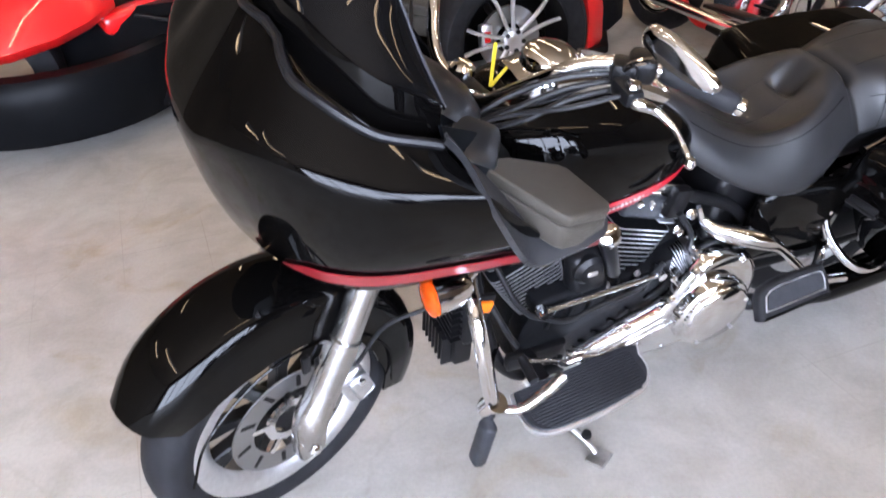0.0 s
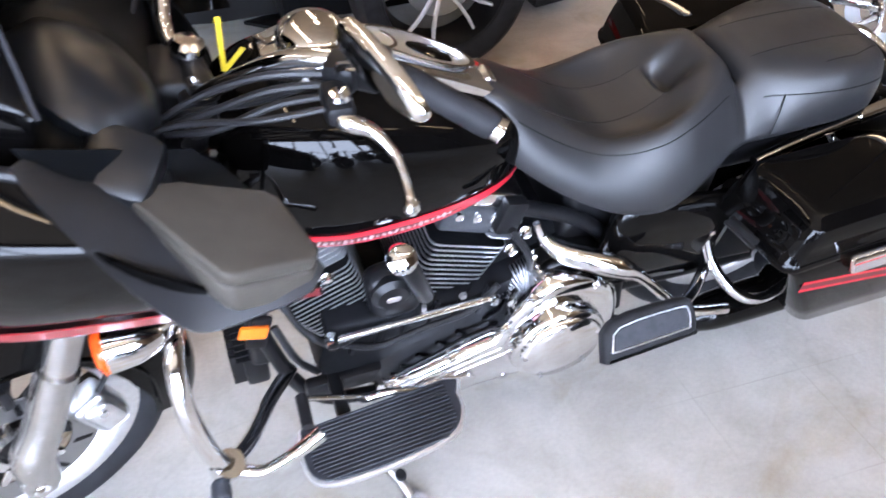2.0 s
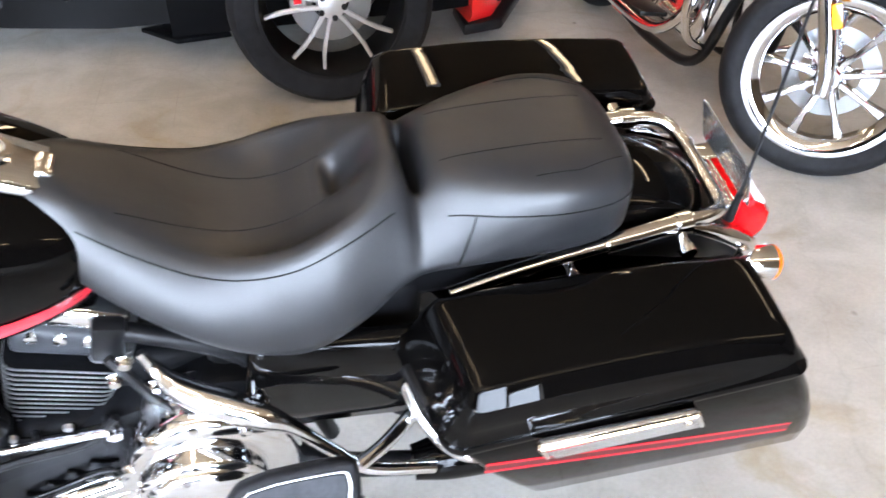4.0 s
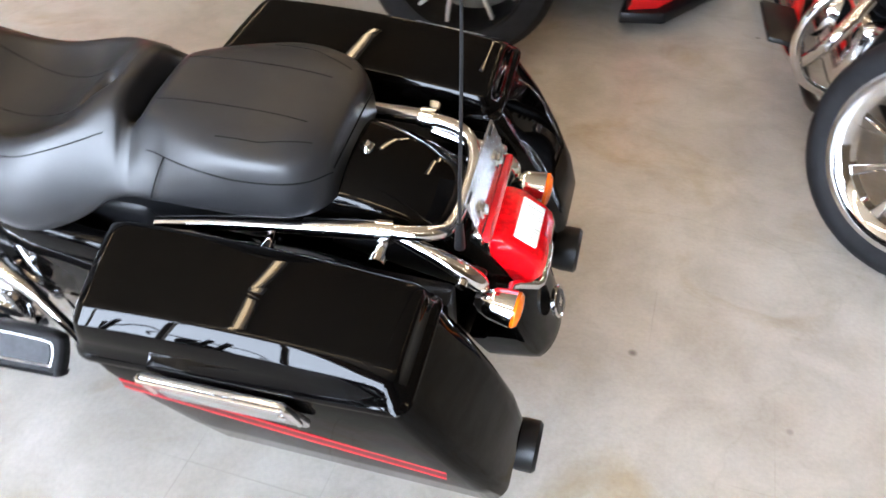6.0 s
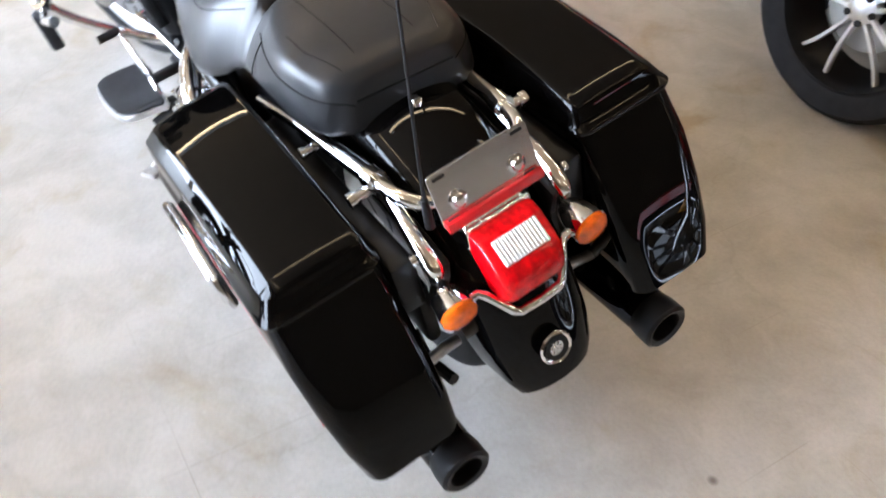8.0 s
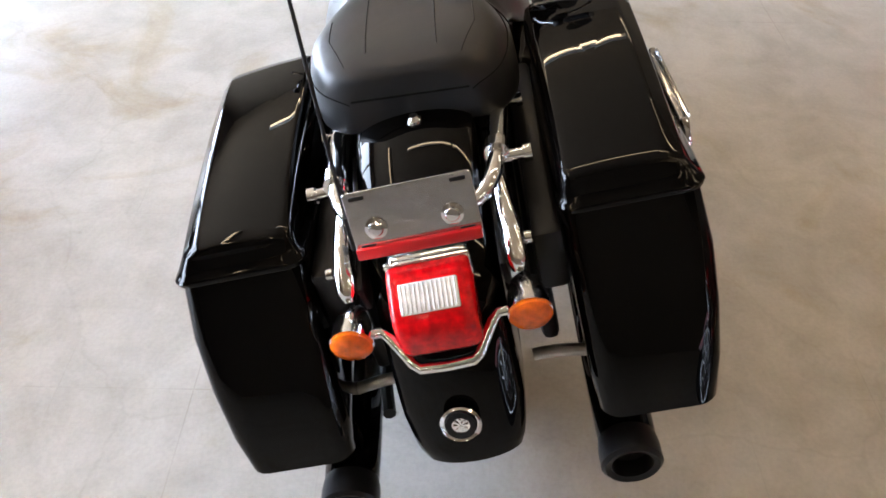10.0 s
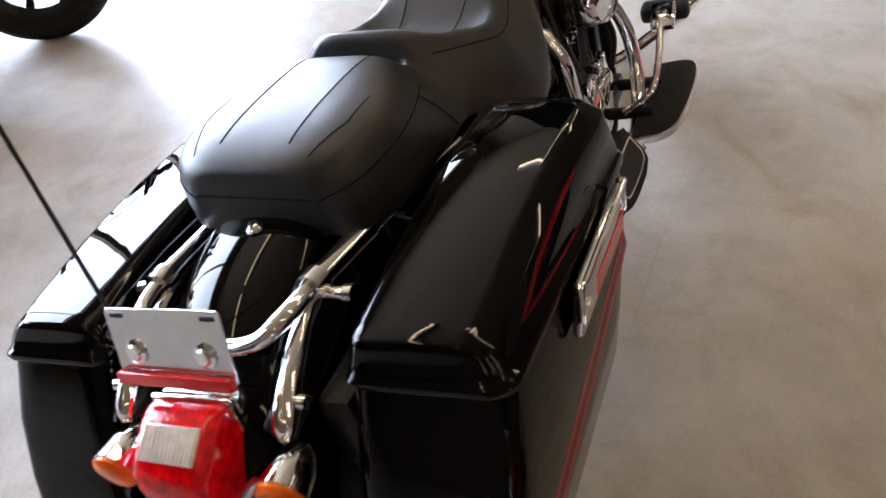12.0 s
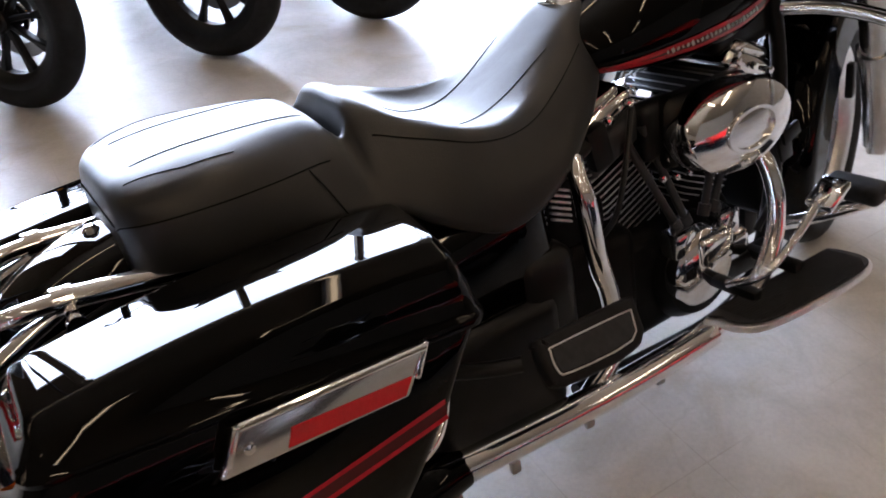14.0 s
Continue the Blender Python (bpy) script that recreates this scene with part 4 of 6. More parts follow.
fc = part("finned_cover", rbox((-0.505, 0.125, 0.545), (0.055, 0.03, 0.085), 0.008, 2, (0, -8, 0)), ENGINE, engine, "small finned cover behind the rear pipe")
for k in range(6):
    part("cover_fin", rbox((-0.505, 0.142, 0.515 + 0.012 * k), (0.05, 0.008, 0.004), 0.001, 1, (0, -24, 0)), ALLOY, fc)
part("cam_cover", add(lathe([(0.001, 0.02), (0.07, 0.018), (0.085, 0.006), (0.088, -0.02), (0.001, -0.02)], 32, pose(-0.84, 0.165, 0.29) @ AXIS_Y.inverted()), rbox((-0.93, 0.15, 0.27), (0.12, 0.05, 0.13), 0.025, 3), rbox((-0.86, 0.17, 0.33), (0.10, 0.05, 0.07), 0.015, 3)), CHROME, engine, "chrome cam and lifter covers")
for x in (-0.92, -0.79):
    part("tappet_block", rbox((x, 0.15, 0.36), (0.06, 0.05, 0.06), 0.01), CHROME, engine)
# chrome air cleaner on the right
ac = part("air_cleaner", lathe([(0.115, -0.055), (0.125, -0.03), (0.128, 0.0), (0.118, 0.022), (0.09, 0.034), (0.045, 0.040), (0.001, 0.041)], 44, pose(-0.893, 0.205, 0.586) @ AXIS_Y.inverted() @ Matrix.Diagonal((1.16, 0.71, 1, 1))), CHROME, engine, "oval chrome air cleaner cover")
part("cover_ring", ring([(0.052, 0.039), (0.060, 0.039), (0.060, 0.0445), (0.052, 0.0445)], 36, pose(-0.893, 0.205, 0.586) @ AXIS_Y.inverted() @ Matrix.Diagonal((1.16, 0.71, 1, 1))), CHROME, ac)
part("backplate", rbox((-0.88, 0.14, 0.59), (0.24, 0.04, 0.15), 0.03, 3), SATIN, ac)
# horn and its cover on the left
hn = part("horn_cover", add(rbox((-0.858, -0.148, 0.505), (0.105, 0.065, 0.14), 0.03, 4, (0, -8, 0)), lathe([(0.001, 0.016), (0.03, 0.014), (0.041, 0.004), (0.041, -0.02), (0.001, -0.02)], 28, pose(-0.868, -0.176, 0.53) @ AXIS_Y)), SATIN, engine, "satin black horn cover with a chrome knob")
part("knob_stem", tube([(-0.850, -0.175, 0.635), (-0.825, -0.185, 0.57), (-0.80, -0.18, 0.50)], [0.02, 0.019, 0.017], 14), SATIN, hn)
part("horn_knob", lathe([(0.001, 0.014), (0.016, 0.012), (0.024, 0.004), (0.026, -0.006), (0.022, -0.02), (0.001, -0.02)], 26, pose(-0.860, -0.207, 0.665, 40, 0, 0) @ Matrix.Diagonal((1.15, 1.15, 0.7, 1))), CHROME, hn, "bright metal knob")
part("horn_badge", prism(rounded(-0.014, 0.014, -0.007, 0.007, 0.006), 0.002, pose(-0.868, -0.1915, 0.53) @ AXIS_Y, 0.0005, 1), LETTER, hn)
# primary drive on the left
pr_out = [(-0.985, 0.205), (-1.0, 0.29), (-0.965, 0.375), (-0.88, 0.415), (-0.74, 0.40), (-0.60, 0.435), (-0.50, 0.475), (-0.42, 0.465), (-0.365, 0.40), (-0.36, 0.29), (-0.41, 0.21), (-0.50, 0.185), (-0.70, 0.195), (-0.86, 0.17)]
pr_out = [tuple(a) for a in spline(pr_out + [pr_out[0]], 4)[:-1]]
pr_in = pr_out
pr_out = [(-0.895, 0.195), (-0.905, 0.245), (-0.87, 0.285), (-0.74, 0.335), (-0.655, 0.362), (-0.622, 0.43), (-0.57, 0.485), (-0.50, 0.497), (-0.43, 0.465), (-0.375, 0.40), (-0.36, 0.29), (-0.41, 0.21), (-0.50, 0.185), (-0.70, 0.18), (-0.82, 0.17)]
pr_out = [tuple(a) for a in spline(pr_out + [pr_out[0]], 4)[:-1]]
cxp = sum(p[0] for p in pr_out) / len(pr_out)
czp = sum(p[1] for p in pr_out) / len(pr_out)
prim = part("primary_cover", loft([[V(cxp + (x - cxp) * s, y, czp + (z - czp) * s) for x, z in pr_out] for s, y in ((1.0, -0.13), (1.0, -0.205), (0.975, -0.222), (0.92, -0.232), (0.80, -0.236), (0.4, -0.238))]), CHROME, engine, "polished chrome primary cover", None, 50)
part("primary_inner", loft([[V(cxp + (x - cxp) * s, y, czp + 0.02 + (z - czp) * s) for x, z in pr_in] for s, y in ((1.0, -0.08), (1.04, -0.10), (1.04, -0.15), (1.0, -0.16))]), ENGINE, engine)
dm = pose(-0.525, -0.246, 0.330) @ AXIS_Y
db = part("derby_cover", lathe([(0.108, -0.03), (0.108, 0.014), (0.104, 0.022), (0.097, 0.026), (0.094, 0.034), (0.086, 0.041), (0.03, 0.046), (0.001, 0.047)], 44, dm), CHROME, prim, "round chrome derby cover")
for k in range(5):
    a = 2 * math.pi * k / 5 + 0.5
    part("bolt", lathe([(0.001, 0.008), (0.005, 0.007), (0.006, 0), (0.001, 0)], 8, dm @ pose(0.087 * math.cos(a), 0.087 * math.sin(a), 0.036)), STEEL, db)
part("inspection_cover", prism(rounded(-0.07, 0.07, -0.03, 0.03, 0.028), 0.012, pose(-0.765, -0.236, 0.245) @ AXIS_Y @ Matrix.Rotation(radians(-8), 4, "Z"), 0.005, 2), CHROME, prim)
for x, z in ((-0.44, 0.455), (-0.585, 0.465), (-0.635, 0.385), (-0.75, 0.325), (-0.87, 0.27), (-0.86, 0.19), (-0.62, 0.20), (-0.40, 0.23)):
    part("bolt", lathe([(0.001, 0.012), (0.009, 0.011), (0.011, 0.004), (0.013, 0), (0.001, 0)], 10, pose(x, -0.226, z) @ AXIS_Y), CHROME, prim)
for k in range(3):
    part("ridge", tube([(-0.865 + 0.02 * k, -0.230, 0.268 - 0.022 * k), (-0.75, -0.236, 0.318 - 0.024 * k), (-0.655 + 0.012 * k, -0.234, 0.348 - 0.024 * k)], 0.006, 10), CHROME, prim)
part("shift_rod", tube([(-0.992, -0.198, 0.455), (-0.648, -0.176, 0.430)], 0.0075, 10), CHROME, engine, "straight chrome shift rod")
for x, y, z in ((-0.992, -0.198, 0.455), (-0.648, -0.176, 0.430)):
    part("rod_end", lathe([(0.001, -0.014), (0.012, -0.014), (0.014, 0), (0.012, 0.014), (0.001, 0.014)], 12, pose(x, y, z) @ AXIS_Y), CHROME, engine)
part("transmission", rbox((-0.52, 0, 0.47), (0.26, 0.22, 0.10), 0.03, 3), ENGINE, engine)
for k in range(6):
    part("case_rib", rbox((-0.94 + 0.055 * k, -0.164, 0.385 + 0.006 * k), (0.012, 0.012, 0.09), 0.004, 2, (0, 12, 0)), ENGINE, engine)
for x, z in ((-0.965, 0.415), (-0.89, 0.432), (-0.80, 0.445), (-0.715, 0.452), (-0.655, 0.44)):
    part("case_bolt", lathe([(0.001, 0.010), (0.007, 0.009), (0.009, 0.002), (0.001, 0)], 8, pose(x, -0.165, z) @ AXIS_Y), STEEL, engine)
part("wire_loom", tube([(-0.98, -0.17, 0.40), (-0.90, -0.178, 0.365), (-0.80, -0.178, 0.385), (-0.70, -0.175, 0.40), (-0.64, -0.17, 0.46)], 0.007, 8), CABLE, engine)
part("starter_motor", rbox((-0.74, -0.1, 0.405), (0.36, 0.12, 0.06), 0.02, 3), ENGINE, engine)
part("starter_cover", rbox((-0.9, -0.13, 0.44), (0.2, 0.1, 0.05), 0.015, 3), ENGINE, engine)
# Black blocks added under the seat so that the gaps there read dark.
part("gap_filler_low", rbox((-0.31, 0, 0.50), (0.36, 0.26, 0.28), 0.03, 3), SATIN, engine)
part("gap_filler_high", rbox((-0.12, 0, 0.635), (0.40, 0.24, 0.10), 0.03, 3), SATIN, engine)
part("oil_cooler", rbox((-1.12, 0, 0.40), (0.05, 0.22, 0.22), 0.015, 3), SATIN, engine, "finned black oil cooler")
for k in range(9):
    part("cooling_fin", rbox((-1.158, 0, 0.31 + 0.022 * k), (0.03, 0.2, 0.004), 0), SATIN, engine)

for pts, r in (
               ([(-0.62, -0.15, 0.60), (-0.585, -0.17, 0.54), (-0.57, -0.165, 0.48), (-0.55, -0.14, 0.44)], 0.008), ([(-1.08, -0.12, 0.56), (-1.04, -0.17, 0.47), (-0.98, -0.18, 0.41), (-0.90, -0.15, 0.40)], 0.007),
               ([(-0.70, 0.13, 0.66), (-0.64, 0.17, 0.58), (-0.60, 0.18, 0.50), (-0.57, 0.15, 0.44)], 0.006), ([(-0.98, 0.12, 0.64), (-0.96, 0.17, 0.55), (-0.95, 0.16, 0.47)], 0.005)):
    part("hose", tube(pts, r, 8), CABLE, engine, "black rubber hose")
for x, z in ((-0.62, 0.555), (-0.595, 0.60), (-0.985, 0.60), (-0.57, 0.52)):
    part("frame_bolt", lathe([(0.001, 0.012), (0.009, 0.011), (0.011, 0.003), (0.014, 0), (0.001, 0)], 10, pose(x, -0.16, z) @ AXIS_Y), CHROME, engine)
for sy in (-1, 1):
    part("head_bracket", rbox((-0.615, sy * 0.125, 0.615), (0.05, 0.03, 0.085), 0.008, 2, (0, 14, 0)), SATIN, engine)

# ---- frame tubes ----
fr = part("chassis", tube([(-1.14, -0.085, 0.86), (-1.145, -0.115, 0.62), (-1.11, -0.135, 0.42), (-1.04, -0.14, 0.20), (-0.9, -0.14, 0.12), (-0.5, -0.14, 0.14)], 0.0165, 12), SATIN, bike, "black tubular steel chassis")
part("frame_tube", xf(tube([(-1.14, -0.085, 0.86), (-1.145, -0.115, 0.62), (-1.11, -0.135, 0.42), (-1.04, -0.14, 0.20), (-0.9, -0.14, 0.12), (-0.5, -0.14, 0.14)], 0.0165, 12), MIRROR), SATIN, fr)
part("frame_tube", tube([(-1.15, 0, 0.90), (-0.9, 0, 0.78), (-0.55, 0, 0.68), (-0.35, 0, 0.58)], 0.022, 12), SATIN, fr)
part("frame_tube", tube([(-0.62, -0.12, 0.64), (-0.45, -0.14, 0.56), (-0.35, -0.15, 0.42), (-0.30, -0.14, 0.22)], 0.016, 12), SATIN, fr)
part("frame_tube", tube([(-0.62, 0.12, 0.64), (-0.45, 0.14, 0.56), (-0.35, 0.15, 0.42), (-0.30, 0.14, 0.22)], 0.016, 12), SATIN, fr)
part("neck", add(rbox((-1.17, 0, 0.92), (0.09, 0.12, 0.16), 0.03, 3), rbox((-1.06, 0, 0.74), (0.2, 0.2, 0.12), 0.03, 3)), SATIN, fr)
part("regulator", rbox((-1.135, -0.02, 0.26), (0.05, 0.16, 0.1), 0.01), SATIN, fr)
for k in range(7):
    part("cooling_fin", rbox((-1.172, -0.08 + 0.02 * k, 0.26), (0.03, 0.006, 0.1), 0), SATIN, fr)
GUARD_R = [(-1.15, 0.10, 0.74), (-1.2, 0.2, 0.735), (-1.245, 0.31, 0.70), (-1.262, 0.385, 0.63), (-1.265, 0.41, 0.53), (-1.245, 0.40, 0.43), (-1.20, 0.33, 0.36), (-1.12, 0.2, 0.30), (-1.07, 0.13, 0.28)]
for sy in (-1, 1):
    part("side_reflector", rbox((-1.13, sy * 0.158, 0.488), (0.055, 0.01, 0.032), 0.003, 2, (0, 18, 0)), AMBERREFL if sy < 0 else SATIN, fr, "amber side reflector")
    part("reflector_bracket", rbox((-1.12, sy * 0.148, 0.47), (0.04, 0.012, 0.09), 0.004, 2, (0, 14, 0)), SATIN, fr)
    part("hose", tube([(-1.09, sy * 0.13, 0.45), (-1.06, sy * 0.17, 0.38), (-1.02, sy * 0.16, 0.3)], 0.008, 8), CABLE, fr)
    # engine guard
    gd = part("engine_guard", tube([(-1.15, sy * 0.10, 0.76), (-1.2, sy * 0.2, 0.765), (-1.245, sy * 0.31, 0.755), (-1.255, sy * 0.385, 0.70), (-1.245, sy * 0.41, 0.60), (-1.222, sy * 0.405, 0.50), (-1.18, sy * 0.33, 0.41), (-1.12, sy * 0.2, 0.32), (-1.07, sy * 0.13, 0.29)] if sy < 0 else GUARD_R, 0.0155, 14), CHROME, bike, "chrome engine guard bar")
    part("peg_clamp", lathe([(0.017, -0.02), (0.025, -0.02), (0.027, 0), (0.025, 0.02), (0.017, 0.02)], 18, pose(-1.235, 0.39, 0.41, -18, 28, 0) if sy > 0 else pose(-1.222, -0.405, 0.49, 18, 20, 0)), CHROME, gd)
    part("peg_arm", tube([(-1.222, -0.405, 0.48), (-1.17, -0.425, 0.475), (-1.11, -0.42, 0.495), (-1.062, -0.405, 0.508)] if sy < 0 else [(-1.235, 0.39, 0.41), (-1.20, 0.36, 0.385), (-1.175, 0.33, 0.376)], [0.012, 0.011, 0.012, 0.015] if sy < 0 else [0.012, 0.011, 0.014], 10), CHROME, gd)
    pg = part("highway_peg", rbox((-1.248, -0.43, 0.405), (0.032, 0.04, 0.135), 0.012, 3, (0, 8, 0)) if sy < 0 else rbox((-1.172, 0.285, 0.376), (0.055, 0.125, 0.045), 0.014, 3, (0, 10, 0)), PADRUBBER, gd, "folded black highway peg on chrome")
    # rider footboards
    m = pose(-0.925, -0.335, 0.285, -3, -8, 0) if sy < 0 else pose(-0.955, 0.305, 0.222, 3, -2, 0) @ Matrix.Diagonal((1.22, 0.85, 1, 1))
    bo = [(-0.165, 0.07), (0.15, 0.07), (0.165, 0.03), (0.16, -0.02), (0.12, -0.06), (0.0, -0.075), (-0.12, -0.07), (-0.165, -0.04), (-0.172, 0.02)]
    bo = [tuple(a) for a in spline(bo + [bo[0]], 3)[:-1]]
    fb = part("footboard", xf(xf(prism(bo, 0.016, Matrix(), 0.004), Matrix() if sy < 0 else MIRROR), m), ALLOY, bike, "black ribbed rider footboard with a bright edge")
    part("pad", xf(xf(prism([(x * 0.955, y * 0.93) for x, y in bo], 0.006, pose(0, 0, 0.0165), 0.002, 1), Matrix() if sy < 0 else MIRROR), m), PADRUBBER, fb, "black rubber pad")
    for k in range(15):
        y = -0.060 + 0.0086 * k
        xs = 0.145 if y > -0.03 else 0.145 - 0.9 * (-0.03 - y)
        part("rib", xf(xf(rbox((-0.004, y, 0.0245), (2 * xs, 0.004, 0.004), 0.001, 1), Matrix() if sy < 0 else MIRROR), m), PADRUBBER, fb)
    part("board_bracket", add(rbox((-0.99, sy * 0.22, 0.265), (0.03, 0.14, 0.025), 0.008), rbox((-0.86, sy * 0.22, 0.255), (0.03, 0.14, 0.025), 0.008), rbox((-0.93, sy * 0.165, 0.25), (0.24, 0.03, 0.05), 0.01)), SATIN, fb)
    # folded passenger footboards, face outwards
    m = (pose(-0.385, -0.340, 0.425, 46, -4, 0) if sy < 0 else pose(-0.395, 0.328, 0.394, -50, -4, 0)) @ Matrix.Diagonal((1, 0.80, 1, 1))
    po = [(-0.105, -0.045), (-0.075, 0.048), (0.085, 0.055), (0.112, 0.03), (0.108, -0.04), (0.09, -0.05), (-0.09, -0.055)]
    po = [tuple(a) for a in spline(po + [po[0]], 3)[:-1]]
    pf = part("passenger_footboard", xf(prism(po, 0.034, pose(0, 0, -0.017), 0.012, 3), m), RUBBER, bike, "folded black passenger footboard with a chrome outline")
    inner = [(x * 0.82 + 0.004, y * 0.56 + 0.004) for x, y in po]
    part("chrome_outline", xf(add(*[tube([V(x, y, h) for x, y in inner + [inner[0]]], 0.0020, 6, 1, False) for h in (0.017, )]), m), ALLOY, pf)
    part("cover_pad", xf(prism([(x * 0.78 + 0.004, y * 0.50 + 0.004) for x, y in po], 0.002, pose(0, 0, 0.0165), 0.0008, 1), m), PADRUBBER, pf)
    part("peg_pivot", tube([(-0.27, sy * 0.30, 0.40), (-0.22, sy * 0.27, 0.40), (-0.16, sy * 0.22, 0.40)], 0.013, 12), CHROME if sy < 0 else SATIN, pf)
# heel and toe shifter
sh = part("shift_lever", tube([(-1.075, -0.27, 0.403), (-0.976, -0.265, 0.346), (-0.947, -0.26, 0.318), (-0.893, -0.265, 0.324), (-0.773, -0.27, 0.288)], [0.006, 0.007, 0.010, 0.008, 0.006], 10), CHROME, bike, "chrome heel and toe shift lever")
for p, q in (((-1.072, -0.265, 0.402), (-1.075, -0.33, 0.40)), ((-0.772, -0.265, 0.29), (-0.765, -0.325, 0.28))):
    part("shift_peg", tube([p, q], 0.012, 12), RUBBER, sh, "rubber shift peg")
part("brake_pedal", add(tube([(-0.85, 0.22, 0.262), (-0.875, 0.285, 0.296), (-0.95, 0.30, 0.350), (-1.02, 0.30, 0.402)], 0.009, 10), rbox((-1.045, 0.305, 0.414), (0.075, 0.06, 0.022), 0.008, 2, (0, 30, 0))), CHROME, bike, "chrome brake pedal")
# side stand
ks = part("side_stand", add(tube([(-0.98, -0.16, 0.14), (-0.95, -0.24, 0.115), (-0.90, -0.345, 0.085), (-0.885, -0.385, 0.070)], [0.014, 0.012, 0.011, 0.010], 10), rbox((-0.88, -0.395, 0.062), (0.055, 0.05, 0.012), 0.005, 2, (-12, 0, 30))), STEEL, bike, "worn steel side stand")
part("stand_bumper", lathe([(0.001, 0.012), (0.012, 0.012), (0.013, 0), (0.001, 0)], 10, pose(-0.895, -0.345, 0.098)), RUBBER, ks)

# ---- saddlebags ----
def bag_ring(z, x0, x1, y0, y1, r, rise=0.0, skew=0.0, taper=0.0):
    """Rounded outline at one height; the front may stand higher by rise, its outer end further back by skew, the outer edge drawn in at the rear by taper."""
    out = []
    for x, y in rounded_fine(x0, x1, y0, y1, r):
        u, w = (x - x0) / (x1 - x0), (y - y0) / (y1 - y0)
        out.append(V(x + skew * (1 - u) * w, y - taper * u * w, z + rise * (1 - u)))
    return out


for sy in (-1, 1):
    def side(bm):
        return xf(bm, Matrix.Translation((0, 0.012, 0))) if sy > 0 else xf(bm, MIRROR)
    body = [bag_ring(0.335, 0.03, 0.525, 0.215, 0.362, 0.02), bag_ring(0.328, 0.015, 0.54, 0.205, 0.370, 0.03), bag_ring(0.336, 0.000, 0.548, 0.195, 0.379, 0.035), bag_ring(0.40, -0.038, 0.53, 0.19, 0.389, 0.035),
            bag_ring(0.48, -0.084, 0.492, 0.19, 0.397, 0.03), bag_ring(0.56, -0.127, 0.450, 0.19, 0.400, 0.03), bag_ring(0.632, -0.172, 0.405, 0.19, 0.394, 0.03, -0.058, 0.03), bag_ring(0.641, -0.178, 0.400, 0.192, 0.391, 0.03, -0.06, 0.032)]
    bag = part("saddlebag", side(loft(body)), BLACK, bike, "glossy black hard saddlebag with a red pinstripe", None, 55)
    def crown(p, f):
        u, w = (p.x - 0.119) / 0.253, (p.y - 0.290) / 0.085
        return p + V(0, 0, f * (0.0155 * max(0, 1 - u * u) + 0.004 * max(0, 1 - w * w) - 0.003))
    lid_rings = [bag_ring(0.641, -0.18, 0.395, 0.195, 0.390, 0.03, -0.06, 0.035), bag_ring(0.642, -0.196, 0.405, 0.186, 0.400, 0.030, -0.06, 0.042), bag_ring(0.649, -0.199, 0.406, 0.185, 0.401, 0.030, -0.058, 0.043), bag_ring(0.654, -0.196, 0.402, 0.188, 0.397, 0.030, -0.056, 0.042),
                 bag_ring(0.656, -0.190, 0.398, 0.191, 0.394, 0.028, -0.054, 0.040), bag_ring(0.668, -0.178, 0.392, 0.193, 0.393, 0.026, -0.030, 0.036, 0.008)]
    for z, x0, x1, y0, y1, r, rise, f, sk, tp in ((0.680, -0.156, 0.384, 0.197, 0.3905, 0.022, 0.006, 0.7, 0.031, 0.014), (0.6815, -0.155, 0.384, 0.198, 0.389, 0.022, 0.006, 0.75, 0.031, 0.014), (0.6905, -0.147, 0.378, 0.201, 0.372, 0.018, 0.011, 0.9, 0.029, 0.014), (0.692, -0.143, 0.376, 0.204, 0.369, 0.016, 0.012, 0.95, 0.028, 0.014), (0.6942, -0.140, 0.372, 0.207, 0.364, 0.014, 0.013, 1.0, 0.028, 0.014)):
        lid_rings.append([crown(p, f) for p in bag_ring(z, x0, x1, y0, y1, r, rise, sk, tp)])
    flat = bag_ring(0.0, -0.140, 0.372, 0.207, 0.364, 0.014, 0.0, 0.028, 0.014)
    for q in (0.93, 0.83, 0.7, 0.5, 0.25, 0.03):
        lid_rings.append([crown(V(0.119 + (p.x - 0.119) * q, 0.290 + (p.y - 0.290) * q, 0.6945 + 0.013 * (0.372 - 0.119 - (p.x - 0.119) * q) / 0.512), 1.0) for p in flat])
    lid = part("lid", side(loft(lid_rings)), BLACK, bag, "black saddlebag lid", None, 50)
    part("lid_gasket", side(loft([bag_ring(0.637, -0.176, 0.398, 0.193, 0.391, 0.03, -0.06, 0.033), bag_ring(0.6415, -0.176, 0.398, 0.193, 0.391, 0.03, -0.06, 0.033)])), RUBBER, bag)
    # stripe on the outer face
    rows, fill = [], []
    for i in range(25):
        x = (-0.092 if sy < 0 else -0.068) + (0.545 if sy < 0 else 0.52) * i / 24
        zc = (0.528 if sy < 0 else 0.492) - 0.082 * (x + 0.105) / 0.56
        yy = np.interp(zc, [0.336, 0.40, 0.48, 0.56, 0.62], [0.379, 0.389, 0.397, 0.400, 0.395]) + 0.0012
        rows.append((x, yy, zc))
    for off, wd in ((0.012, 0.0035), (-0.012, 0.0035)):
        part("stripe", side(sheet([[V(x, y + 0.0004, z + off - wd), V(x, y + 0.0004, z + off + wd)] for x, y, z in rows], 0.0012)), RED, bag, "thin red pinstripe")
    part("stripe_fill", side(sheet([[V(x, y, z - 0.0085), V(x, y, z + 0.0085)] for x, y, z in rows], 0.001)), bpy.data.materials["dark_red_fill"], bag)
    # latch plate
    lx = 0.075 if sy > 0 else 0.095
